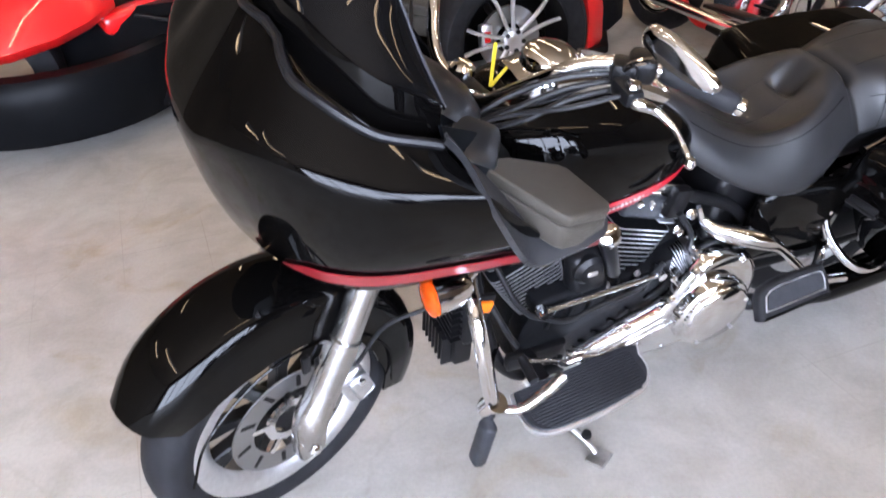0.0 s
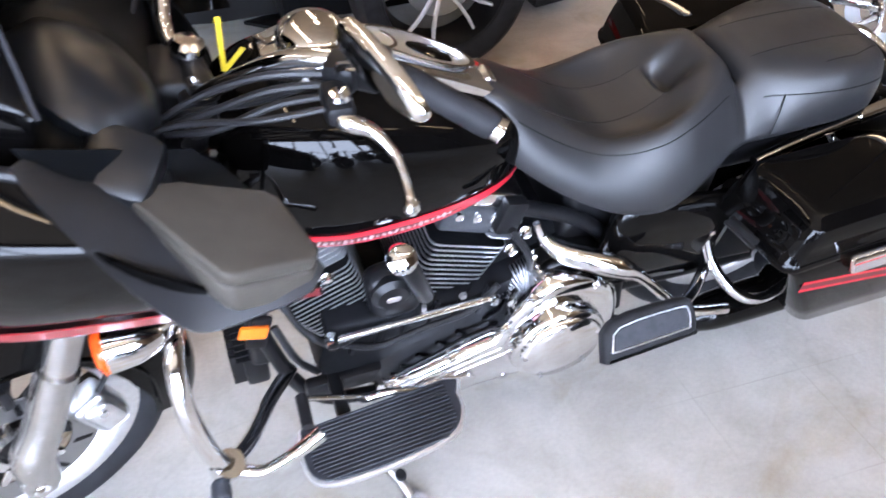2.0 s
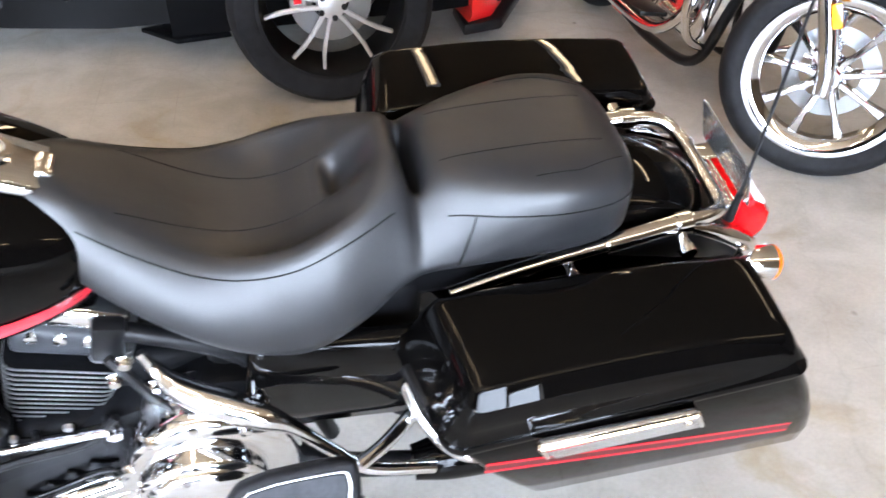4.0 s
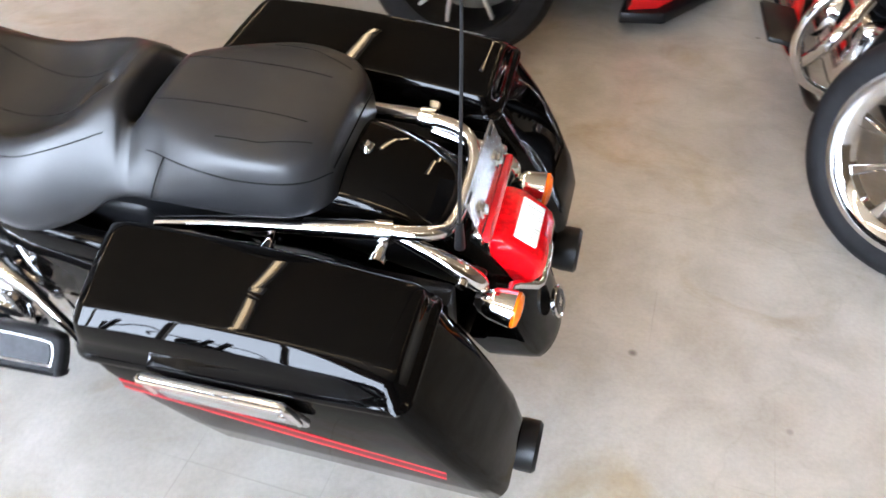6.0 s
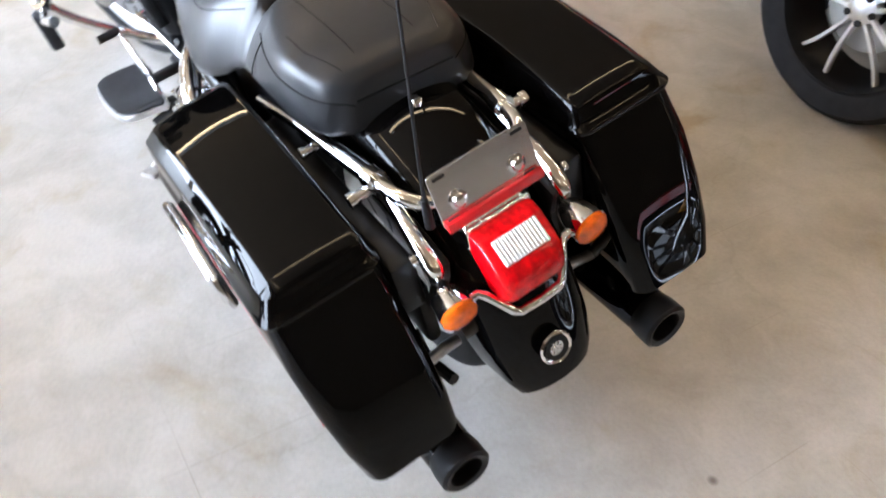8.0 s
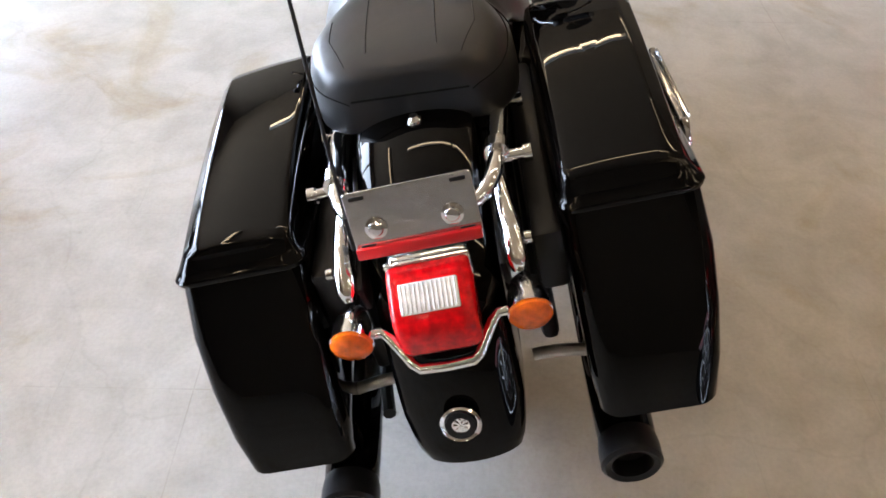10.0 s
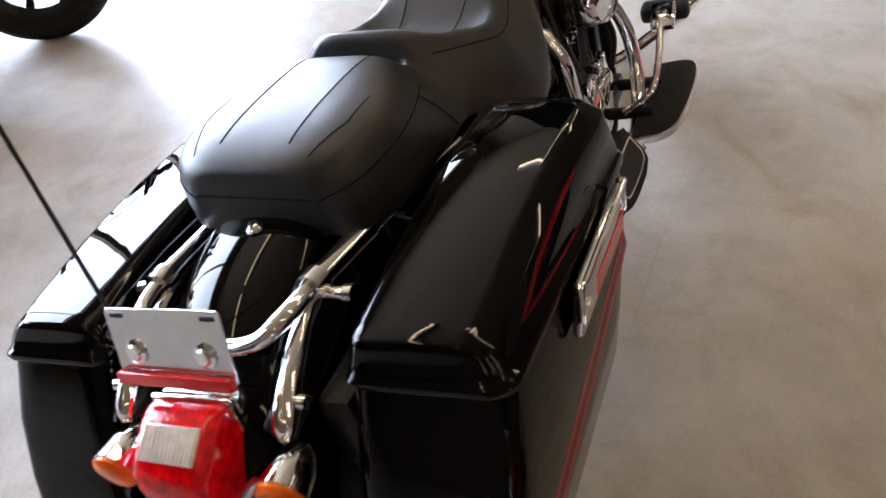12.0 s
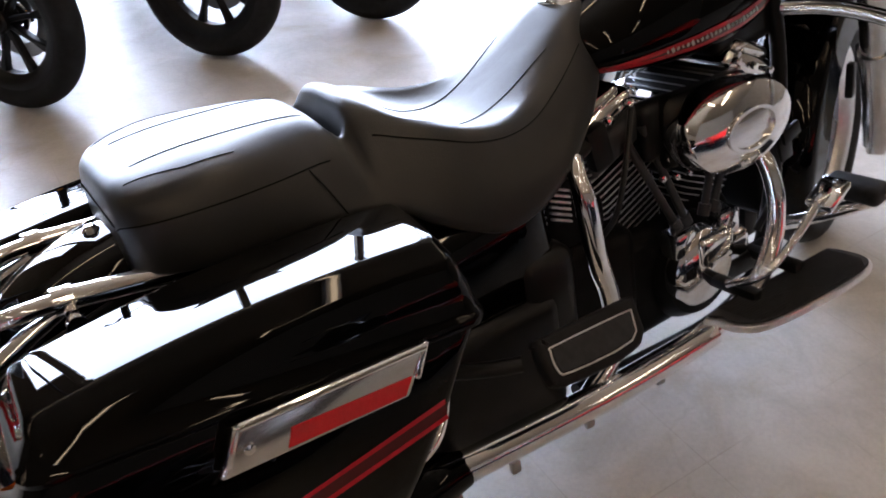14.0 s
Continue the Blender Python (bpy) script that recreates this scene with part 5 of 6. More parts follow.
    lm = pose(lx, 0.4035, 0.585 if sy > 0 else 0.590, -4, 0, 0) @ AXIS_Y.inverted()
    lo = [(-0.088, 0.040), (0.155, 0.024), (0.121, -0.034), (-0.121, -0.022)]
    la = part("latch", side(prism(lo, 0.016, lm @ pose(0, 0, 0), 0.006, 3)), GREYPLATE, bag, "brushed chrome saddlebag latch handle")
    part("latch_reflector", side(prism([(-0.082, 0.033), (0.073, 0.021), (0.064, -0.004), (-0.094, 0.010)] if sy > 0 else [(-0.112, -0.002), (-0.02, -0.010), (-0.028, -0.024), (-0.118, -0.018)], 0.0012, lm @ pose(0, 0, 0.016))), REDREFL, la, "red reflector strip")
    part("latch_bead", side(add(tube([(lx - 0.119, 0.422, 0.607), (lx + 0.119, 0.422, 0.620)], 0.0045, 8), rbox((lx - 0.111, 0.416, 0.590), (0.009, 0.014, 0.05), 0.004, 2, (0, -25, 0)), rbox((lx + 0.132, 0.416, 0.598), (0.009, 0.014, 0.05), 0.004, 2, (0, -25, 0)))), CHROME, la)
    part("lock", side(lathe([(0.001, 0.004), (0.007, 0.003), (0.008, 0), (0.001, 0)], 14, lm @ pose(0.115, -0.004, 0.016))), CHROME, la)
    part("lid_hinge", side(add(rbox((-0.172, 0.28, 0.588), (0.018, 0.08, 0.03), 0.006, 2, (0, 0, -12)), tube([(-0.188, 0.24, 0.582), (-0.170, 0.32, 0.582)], 0.005, 8))), SATIN, lid)
    part("muffler_bracket", side(tube([(0.40, 0.105, 0.345), (0.405, 0.15, 0.35), (0.41, 0.22, 0.34)], 0.011, 10)), STEEL, bag, "bare steel muffler bracket")
    part("bag_mount", side(add(rbox((0.16, 0.165, 0.56), (0.50, 0.05, 0.12), 0.012), rbox((0.22, 0.14, 0.44), (0.34, 0.03, 0.16), 0.012))), SATIN, bag, "black inner bag mount")
    # bag guards
    bg = part("bag_guard", side(tube([(-0.175, 0.19, 0.50), (-0.168, 0.215, 0.455), (-0.15, 0.245, 0.415), (-0.115, 0.28, 0.375), (-0.07, 0.30, 0.352), (0.0, 0.29, 0.335), (0.10, 0.24, 0.32)], 0.0125, 12)), CHROME, bike, "chrome saddlebag guard rail")
    part("guard_clamp", side(add(rbox((-0.172, 0.185, 0.50), (0.03, 0.03, 0.04), 0.008), lathe([(0.001, 0.02), (0.008, 0.018), (0.01, 0), (0.001, 0)], 10, pose(-0.172, 0.195, 0.51) @ AXIS_Y.inverted()))), CHROME, bg)
    # chrome support bar beside the side cover
    if sy < 0:
        part("support_bar", side(tube([(-0.572, 0.155, 0.61), (-0.556, 0.165, 0.572), (-0.52, 0.195, 0.550), (-0.46, 0.225, 0.536), (-0.41, 0.245, 0.520), (-0.365, 0.258, 0.492), (-0.31, 0.28, 0.436), (-0.25, 0.30, 0.384), (-0.14, 0.305, 0.352)], [0.007, 0.012, 0.022, 0.025, 0.022, 0.013, 0.011, 0.012, 0.012], 14)), CHROME, bike, "chrome passenger board support")
    # side cover
    sc = [bag_ring(0, -0.155, 0.15, -0.115, 0.12, 0.04), bag_ring(0.02, -0.155, 0.15, -0.115, 0.12, 0.04), bag_ring(0.032, -0.14, 0.138, -0.103, 0.107, 0.036), bag_ring(0.037, -0.09, 0.09, -0.06, 0.065, 0.03)]
    part("side_cover", side(xf(loft(sc), pose(-0.275, 0.175, 0.50, 0, 8, 0) @ AXIS_Y.inverted() @ Matrix.Diagonal((1, -1, 1, 1)))), BLACK, bike, "glossy black side cover", None, 60)
    # mufflers
    mu = part("muffler", side(tube([(-0.16, 0.235, 0.225), (-0.05, 0.235, 0.23), (0.3, 0.232, 0.24), (0.50, 0.23, 0.247), (0.545, 0.229, 0.249)], [0.034, 0.048, 0.050, 0.048, 0.046], 24)), BLACK, bike, "black muffler with a rolled end", None)
    part("muffler_tip", side(xf(ring([(0.034, -0.02), (0.047, -0.02), (0.05, 0.0), (0.05, 0.028), (0.044, 0.034), (0.034, 0.03)], 32), pose(0.55, 0.229, 0.25) @ AXIS_X)), SATIN, mu)
    part("muffler_core", side(xf(lathe([(0.001, -0.01), (0.035, -0.01), (0.035, 0.0), (0.001, 0.0)], 24), pose(0.55, 0.229, 0.25) @ AXIS_X)), CABLE, mu)

# right-hand exhaust with chrome shields
ex = part("exhaust_pipe", tube([(-0.97, 0.13, 0.52), (-0.99, 0.19, 0.49), (-0.995, 0.22, 0.42), (-0.985, 0.232, 0.34), (-0.94, 0.24, 0.27), (-0.85, 0.25, 0.225), (-0.7, 0.25, 0.205), (-0.45, 0.245, 0.205), (-0.16, 0.238, 0.222)], [0.018, 0.018, 0.018, 0.018, 0.019, 0.021, 0.023, 0.024, 0.024], 16), CHROME, bike, "chrome exhaust headers with heat shields")
part("rear_header", tube([(-0.51, 0.19, 0.64), (-0.50, 0.20, 0.63), (-0.495, 0.21, 0.61), (-0.497, 0.22, 0.57), (-0.51, 0.222, 0.46), (-0.53, 0.225, 0.37), (-0.52, 0.235, 0.27), (-0.44, 0.245, 0.215)], [0.014, 0.015, 0.017, 0.020, 0.020, 0.019, 0.018, 0.018], 16), CHROME, ex)
part("heat_shield", tube([(-0.75, 0.262, 0.21), (-0.5, 0.262, 0.212), (-0.2, 0.252, 0.226), (-0.12, 0.248, 0.232)], [0.026, 0.028, 0.030, 0.03], 16), CHROME, ex)
for x in (-0.60, -0.42, -0.25, -0.13):
    part("clamp_bolt", rbox((x, 0.268, 0.185), (0.02, 0.012, 0.026), 0.004), STEEL, ex)
# Black mass added here only to darken the gap by hiding the floor.
part("board_gap_filler", add(rbox((-0.27, 0.195, 0.33), (0.28, 0.10, 0.24), 0.03, 3), rbox((-0.40, 0.19, 0.42), (0.12, 0.09, 0.2), 0.03, 3)), SATIN, ex, "black filler block behind the passenger board")
part("left_header", tube([(-0.42, -0.12, 0.20), (-0.30, -0.20, 0.21), (-0.16, -0.235, 0.225)], 0.024, 14), SATIN, ex)

# ---- rear wheel and swing arm ----
# Dark plates added to block bright floor seen below the side covers.
for sy in (-1, 1):
    part("swing_arm_filler", rbox((-0.14, sy * 0.142, 0.385), (0.46, 0.04, 0.13), 0.02, 3, (0, 4, 0)), SATIN, bike, "black filler plate beside the swing arm")
wheel(bike, (0.075, 0, 0.275), 0.318, 0.14, 0.205, "rear_wheel", 9, ALLOY, SATIN)
for sy in (-1, 1):
    part("swing_arm", add(tube([(-0.36, sy * 0.12, 0.28), (-0.1, sy * 0.125, 0.275), (0.10, sy * 0.125, 0.275)], 0.022, 12), rbox((0.09, sy * 0.125, 0.275), (0.12, 0.03, 0.06), 0.012)), SATIN, bike, "black swing arm")
    part("shock", tube([(0.06, sy * 0.135, 0.34), (-0.10, sy * 0.145, 0.56)], 0.024, 14), SATIN, bike, "black rear shock absorber")
part("swing_arm", tube([(0.30, -0.15, 0.30), (0.36, -0.16, 0.29), (0.44, -0.15, 0.30)], 0.012, 8), SATIN, bike)

# ---- rear fender ----
fprof = [(-0.30, 0.600), (-0.20, 0.665), (-0.08, 0.715), (0.05, 0.742), (0.16, 0.745), (0.26, 0.728), (0.345, 0.694), (0.42, 0.640), (0.475, 0.575), (0.515, 0.505), (0.545, 0.43), (0.570, 0.355), (0.578, 0.325)]
fprof = spline(fprof, 4)
frows = []
for i, p in enumerate(fprof):
    a, b = fprof[max(i - 1, 0)], fprof[min(i + 1, len(fprof) - 1)]
    d = np.array([b[0] - a[0], b[1] - a[1]])
    d = d / np.linalg.norm(d)
    nrm = np.array([-d[1], d[0]])
    f = i / (len(fprof) - 1)
    w = 0.098 - 0.02 * max(0, f - 0.85) / 0.15
    skirt = 0.15 - 0.07 * max(0, (f - 0.62) / 0.38) ** 0.7
    row = []
    for q in range(19):
        u = -1 + 2 * q / 18
        au = abs(u)
        if au < 0.6:
            y, depth = w * math.sin(au / 0.6 * 1.35) / math.sin(1.35), 0.030 * (1 - math.cos(au / 0.6 * 1.35)) / (1 - math.cos(1.35))
        else:
            v = (au - 0.6) / 0.4
            y, depth = w * (1 + 0.02 * v), 0.030 + skirt * v
        row.append(V(p[0] - nrm[0] * depth, math.copysign(y, u), p[1] - nrm[1] * depth))
    frows.append(row)
rf = part("rear_fender", sheet(frows, 0.005), BLACK, bike, "glossy black rear fender with a round badge", None, 60)
bm_ = pose(0.566, -0.004, 0.412, 0, 72, 0)
bd = part("badge", lathe([(0.031, -0.004), (0.032, 0.003), (0.029, 0.006), (0.026, 0.004), (0.001, 0.004)], 36, bm_), CHROME, rf, "round chrome and black fender badge")
part("badge_ring", ring([(0.014, 0.0045), (0.024, 0.0045), (0.024, 0.006), (0.014, 0.006)], 32, bm_), SATIN, bd)
for a in (0, 45, 90, 135):
    part("badge_bar", xf(rbox((0, 0, 0.0055), (0.022, 0.003, 0.002), 0), bm_ @ Matrix.Rotation(radians(a), 4, "Z")), CHROME, bd)

# ---- tail light and rear signals ----
def tail_ring(y, s):
    """Side outline of the lens: sloped top, upright rear face, rounded below."""
    o = [(0.438, 0.642), (0.462, 0.645), (0.482, 0.639), (0.518, 0.616), (0.534, 0.600), (0.540, 0.580), (0.538, 0.555), (0.531, 0.541), (0.518, 0.532), (0.47, 0.528), (0.438, 0.528)]
    return [V(0.438 + (x - 0.438) * s, y, 0.586 + (z - 0.586) * (0.6 + 0.4 * s)) for x, z in o]


tl = part("tail_light", add(rbox((0.425, 0, 0.586), (0.03, 0.122, 0.118), 0.012, 3), rbox((0.442, 0, 0.586), (0.012, 0.128, 0.124), 0.005, 2)), CHROME, bike, "red tail light in a chrome base with a clear top window")
part("lens", loft([tail_ring(y, s) for y, s in ((-0.061, 0.80), (-0.059, 0.90), (-0.052, 0.97), (-0.042, 1.0), (0.042, 1.0), (0.052, 0.97), (0.059, 0.90), (0.061, 0.80))]), REDLENS, tl, "red tail light lens", None, 45)
wm = pose(0.501, 0, 0.6285, 0, 32.5, 0)
cw = part("plate_window", xf(rbox((0, 0, 0), (0.046, 0.086, 0.005), 0.002, 2), wm), CLEAR, tl, "clear ribbed window")
for k in range(13):
    part("window_rib", xf(rbox((0, -0.039 + 0.0065 * k, 0.003), (0.043, 0.0028, 0.003), 0.001, 1), wm), CLEAR, cw)
part("light_bar", tube([(0.49, -0.125, 0.562), (0.490, -0.088, 0.560), (0.498, -0.078, 0.553), (0.528, -0.050, 0.520), (0.534, -0.040, 0.515), (0.536, 0.0, 0.514), (0.534, 0.040, 0.515), (0.528, 0.050, 0.520), (0.498, 0.078, 0.553), (0.490, 0.088, 0.560), (0.49, 0.125, 0.562)], 0.0085, 10, 1, False), CHROME, tl, "chrome signal bar")
part("light_bracket", rbox((0.40, 0, 0.60), (0.05, 0.10, 0.09), 0.012), SATIN, tl)
for sy in (-1, 1):
    bullet((0.497, sy * 0.133, 0.562), (1, sy * 0.05, -0.12), bike, AMBER, "chrome bullet rear turn signal with an amber lens", 1.0)

# ---- licence plate bracket ----
PM = pose(0.4245, 0, 0.718) @ Matrix.Rotation(radians(-18), 4, "Y") @ pose(0, 0, 0, 90, 0, 90)
pl = part("plate_bracket", prism(rounded(-0.092, 0.092, -0.048, 0.048, 0.006, 2), 0.003, PM, 0.0008, 1), GREYPLATE, bike, "bare brushed metal licence plate bracket")
for sy in (-1, 1):
    b = part("plate_bolt", lathe([(0.016, 0), (0.016, 0.003), (0.011, 0.0045), (0.009, 0.008), (0.001, 0.0085)], 20, PM @ pose(sy * 0.055, -0.010, 0.003)), CHROME, pl)
    for z in (0.038, -0.036):
        part("plate_slot", xf(rbox((sy * 0.072, z, 0.0032), (0.022, 0.006, 0.0015), 0.0006, 1), PM), CABLE, pl)
part("plate_reflector", xf(rbox((0, -0.043, 0.009), (0.182, 0.017, 0.012), 0.003, 2), PM), REDREFL, pl, "red reflector strip")

# ---- rails, struts and antenna ----
rail = part("rear_rail", tube([(-0.10, -0.165, 0.655), (0.02, -0.15, 0.672), (0.16, -0.138, 0.688), (0.29, -0.127, 0.702), (0.355, -0.115, 0.70), (0.385, -0.08, 0.685), (0.392, 0, 0.68), (0.385, 0.08, 0.685), (0.355, 0.115, 0.70), (0.29, 0.127, 0.702), (0.16, 0.138, 0.688), (0.02, 0.15, 0.672), (-0.10, 0.165, 0.655)], 0.0125, 14), CHROME, bike, "bent chrome rear fender rail")
for sy in (-1, 1):
    part("rail_sleeve", tube([(0.16, sy * 0.138, 0.689), (0.285, sy * 0.1275, 0.7025)], 0.016, 16), CHROME, rail)
    part("rail_band", tube([(0.280, sy * 0.128, 0.702), (0.305, sy * 0.126, 0.703)], 0.0195, 16), CHROME, rail)
    part("docking_stud", add(tube([(0.29, sy * 0.13, 0.685), (0.29, sy * 0.165, 0.683)], 0.010, 12), tube([(0.29, sy * 0.165, 0.683), (0.29, sy * 0.178, 0.683)], 0.014, 12)), CHROME, rail)
    part("front_stud", add(tube([(0.10, sy * 0.145, 0.66), (0.10, sy * 0.168, 0.658)], 0.009, 10), tube([(0.10, sy * 0.168, 0.658), (0.10, sy * 0.178, 0.658)], 0.012, 10)), CHROME, rail)
    st = part("fender_strut", tube([(0.30, sy * 0.118, 0.685), (0.35, sy * 0.122, 0.668), (0.40, sy * 0.127, 0.645), (0.44, sy * 0.128, 0.615), (0.452, sy * 0.128, 0.598)], [0.009, 0.013, 0.0155, 0.0165, 0.010], 14), CHROME, bike, "chrome fender strut")
    part("strut_bolt", lathe([(0.001, 0.012), (0.009, 0.01), (0.01, 0), (0.001, 0)], 12, pose(0.42, sy * 0.145, 0.63) @ (AXIS_Y if sy < 0 else AXIS_Y.inverted())), CHROME, st)
    part("fender_side_plate", rbox((0.32, sy * 0.108, 0.62), (0.26, 0.012, 0.06), 0.005, 2, (0, 14, 0)), SATIN, st)
an = part("antenna", tube([(0.405, -0.098, 0.70), (0.405, -0.092, 0.78), (0.405, -0.065, 1.02), (0.40, -0.03, 1.34)], [0.0035, 0.003, 0.0026, 0.002], 8), CABLE, bike, "thin black whip antenna")
part("antenna_base", tube([(0.405, -0.10, 0.66), (0.405, -0.098, 0.72)], [0.009, 0.006], 10), SATIN, an)


# ---- the red three-wheeled roadster behind ----
road = thing("roadster", "red and black open three-wheeled roadster parked on concrete", "car", pose(-0.13, 1.89, 0))


def split_wheel(parent, c, r, w, rim_r):
    m = pose(*c) @ AXIS_Y
    rim = part("road_wheel", ring([(rim_r + 0.012, -w / 2), (rim_r + 0.012, w / 2), (rim_r - 0.008, w / 2), (rim_r - 0.02, w / 2 - 0.03), (rim_r - 0.03, -w / 2 + 0.02), (rim_r - 0.008, -w / 2)], 64, m), SATIN, parent, "alloy wheel with five split spokes")
    prof = [(rim_r + 0.004, -w / 2), (rim_r + 0.03, -w / 2 - 0.012), (r - 0.03, -w / 2 - 0.012), (r - 0.008, -w / 2 + 0.01), (r, -w / 2 + 0.04), (r, w / 2 - 0.04), (r - 0.008, w / 2 - 0.01), (r - 0.03, w / 2 + 0.012), (rim_r + 0.03, w / 2 + 0.012), (rim_r + 0.004, w / 2)]
    part("tyre", ring(prof, 72, m), RUBBER, rim, "wide black car tyre")
    hubz = w / 2 - 0.035
    part("hub", lathe([(0.001, hubz + 0.012), (0.028, hubz + 0.01), (0.050, hubz), (0.054, hubz - 0.03), (0.001, hubz - 0.03)], 30, m), WHEELSILVER, rim)
    for k in range(5):
        rot = m @ Matrix.Rotation(2 * math.pi * k / 5 + math.pi / 2 + 0.20, 4, "Z")
        for d in (-1, 1):
            arm = [(0.028, 0.005), (0.07, 0.010), (0.12, 0.020), (0.17, 0.034), (rim_r - 0.006, 0.064), (rim_r - 0.006, 0.078), (0.165, 0.049), (0.115, 0.034), (0.065, 0.024), (0.028, 0.020)]
            part("spoke", prism([(x * rim_r / 0.238 if x < rim_r - 0.01 else x, d * y) for x, y in arm][:: d], 0.02, rot @ pose(0, 0, hubz - 0.02), 0.003, 1), WHEELSILVER, rim)
        part("lug_nut", lathe([(0.001, 0.009), (0.011, 0.008), (0.011, 0), (0.001, 0)], 10, rot @ Matrix.Rotation(math.pi / 5, 4, "Z") @ pose(0.045, 0, hubz + 0.004)), CABLE, rim)
    part("brake_disc", ring([(0.07, 0.0), (0.15, 0.0), (0.15, 0.02), (0.07, 0.02)], 40, m @ pose(0, 0, w / 2 - 0.10)), DISC, rim)
    part("brake_caliper", xf(rbox((-0.12, 0.03, w / 2 - 0.085), (0.06, 0.11, 0.05), 0.012), m), ALLOY, rim, "silver brake caliper")
    part("caliper_mark", xf(rbox((-0.12, 0.03, w / 2 - 0.058), (0.03, 0.05, 0.004), 0.001, 1), m), REDREFL, rim)
    return rim


WHEELSILVER = mat("bright_wheel_silver", (0.75, 0.75, 0.76), 0.28, 0.7, vary=0.05)
split_wheel(road, (0, 0, 0.37), 0.375, 0.20, 0.270)
far_m = Matrix.Translation((0, 1.70, 0))
part("front_wheel", ring([(0.20, -0.1), (0.30, -0.11), (0.33, -0.06), (0.33, 0.06), (0.30, 0.11), (0.20, 0.1)], 48, far_m @ pose(0, 0, 0.33) @ AXIS_Y), RUBBER, road, "wide black car tyre")
part("rear_wheel", ring([(0.20, -0.13), (0.31, -0.14), (0.335, -0.09), (0.335, 0.09), (0.31, 0.14), (0.20, 0.13)], 48, pose(-2.30, 0.85, 0.335) @ AXIS_Y), RUBBER, road, "wide black car tyre")
# long hood between the front wheels and the open tub behind it
hood = []
for x, w, zt in ((0.98, 0.26, 0.46), (0.80, 0.42, 0.56), (0.45, 0.50, 0.66), (0.0, 0.52, 0.74), (-0.40, 0.56, 0.80), (-0.62, 0.58, 0.78)):
    hood.append([V(x, 0.85 - w, 0.16), V(x, 0.85 - w, zt - 0.14), V(x, 0.85 - w * 0.82, zt - 0.03), V(x, 0.85 - w * 0.4, zt), V(x, 0.85 + w * 0.4, zt), V(x, 0.85 + w * 0.82, zt - 0.03), V(x, 0.85 + w, zt - 0.14), V(x, 0.85 + w, 0.16)])
part("hood", loft(hood), CARPLASTIC, road, "black hood between the front wheels", None, 40)
part("hood_panel", prism(rounded(-0.35, 0.55, -0.26, 0.26, 0.1, 4), 0.02, pose(0.1, 0.85, 0.725, 0, 14, 0), 0.008), REDPAINT, road, "red hood panel")
part("far_flank", rbox((-1.25, 1.56, 0.36), (1.6, 0.26, 0.44), 0.08, 3), CARPLASTIC, road)
part("tub_floor", rbox((-1.25, 1.05, 0.18), (1.6, 0.9, 0.12), 0.03), CARPLASTIC, road)
# red front corner panel beside the wheel
fc = [(0.62, 0.34), (0.74, 0.40), (0.98, 0.86), (0.90, 1.05), (0.70, 0.85), (0.60, 0.52)]
part("front_panel", loft([[V(x * s - 0.02 * k, y, z) for x, y in fc] for s, z, k in ((0.97, 0.10, 0), (1.0, 0.13, 0), (1.0, 0.30, 0), (0.97, 0.52, 1), (0.9, 0.74, 3), (0.86, 0.80, 4))]), REDPAINT, road, "bright red body corner panel")
part("front_splitter", prism([(0.58, 0.31), (0.76, 0.36), (1.02, 0.84), (0.94, 1.1), (0.68, 0.9), (0.58, 0.55)], 0.05, pose(0, 0, 0.055), 0.01), SATIN, road, "black lower lip")
part("suspension_arm", add(tube([(0.05, 0.12, 0.24), (-0.1, 0.75, 0.26)], 0.02, 10), tube([(0.1, 0.12, 0.24), (0.35, 0.75, 0.26)], 0.02, 10), tube([(0.0, 0.1, 0.40), (0.1, 0.75, 0.48)], 0.018, 10)), SATIN, road)
# black flank behind the wheel, tub and sill
fl_ = []
for x, y0, zt in ((-0.42, 0.66, 0.62), (-0.5, 0.55, 0.60), (-0.9, 0.52, 0.58), (-1.3, 0.60, 0.56), (-1.7, 0.72, 0.54), (-2.1, 0.80, 0.50)):
    fl_.append([V(x, y0 + 0.9, 0.10), V(x, y0 + 0.05, 0.10), V(x, y0 - 0.04, 0.13), V(x, y0, 0.22), V(x, y0 + 0.12, zt - 0.06), V(x, y0 + 0.2, zt), V(x, y0 + 0.9, zt)])
part("flank", loft(fl_), CARPLASTIC, road, "black plastic body flank", None, 30)
part("step", add(prism([(-0.40, 0.40), (-0.62, 0.36), (-0.78, 0.52), (-0.5, 0.62)], 0.02, pose(0, 0, 0.09), 0.005), tube([(-0.44, 0.47, 0.10), (-0.41, 0.56, 0.30), (-0.38, 0.66, 0.55)], 0.012, 8)), CARPLASTIC, road)
part("flank_line", add(tube([(-0.75, 0.57, 0.30), (-1.2, 0.62, 0.44), (-1.6, 0.75, 0.54)], 0.008, 8), tube([(-0.72, 0.52, 0.25), (-0.9, 0.50, 0.28), (-1.05, 0.53, 0.25)], 0.01, 8)), SATIN, road)
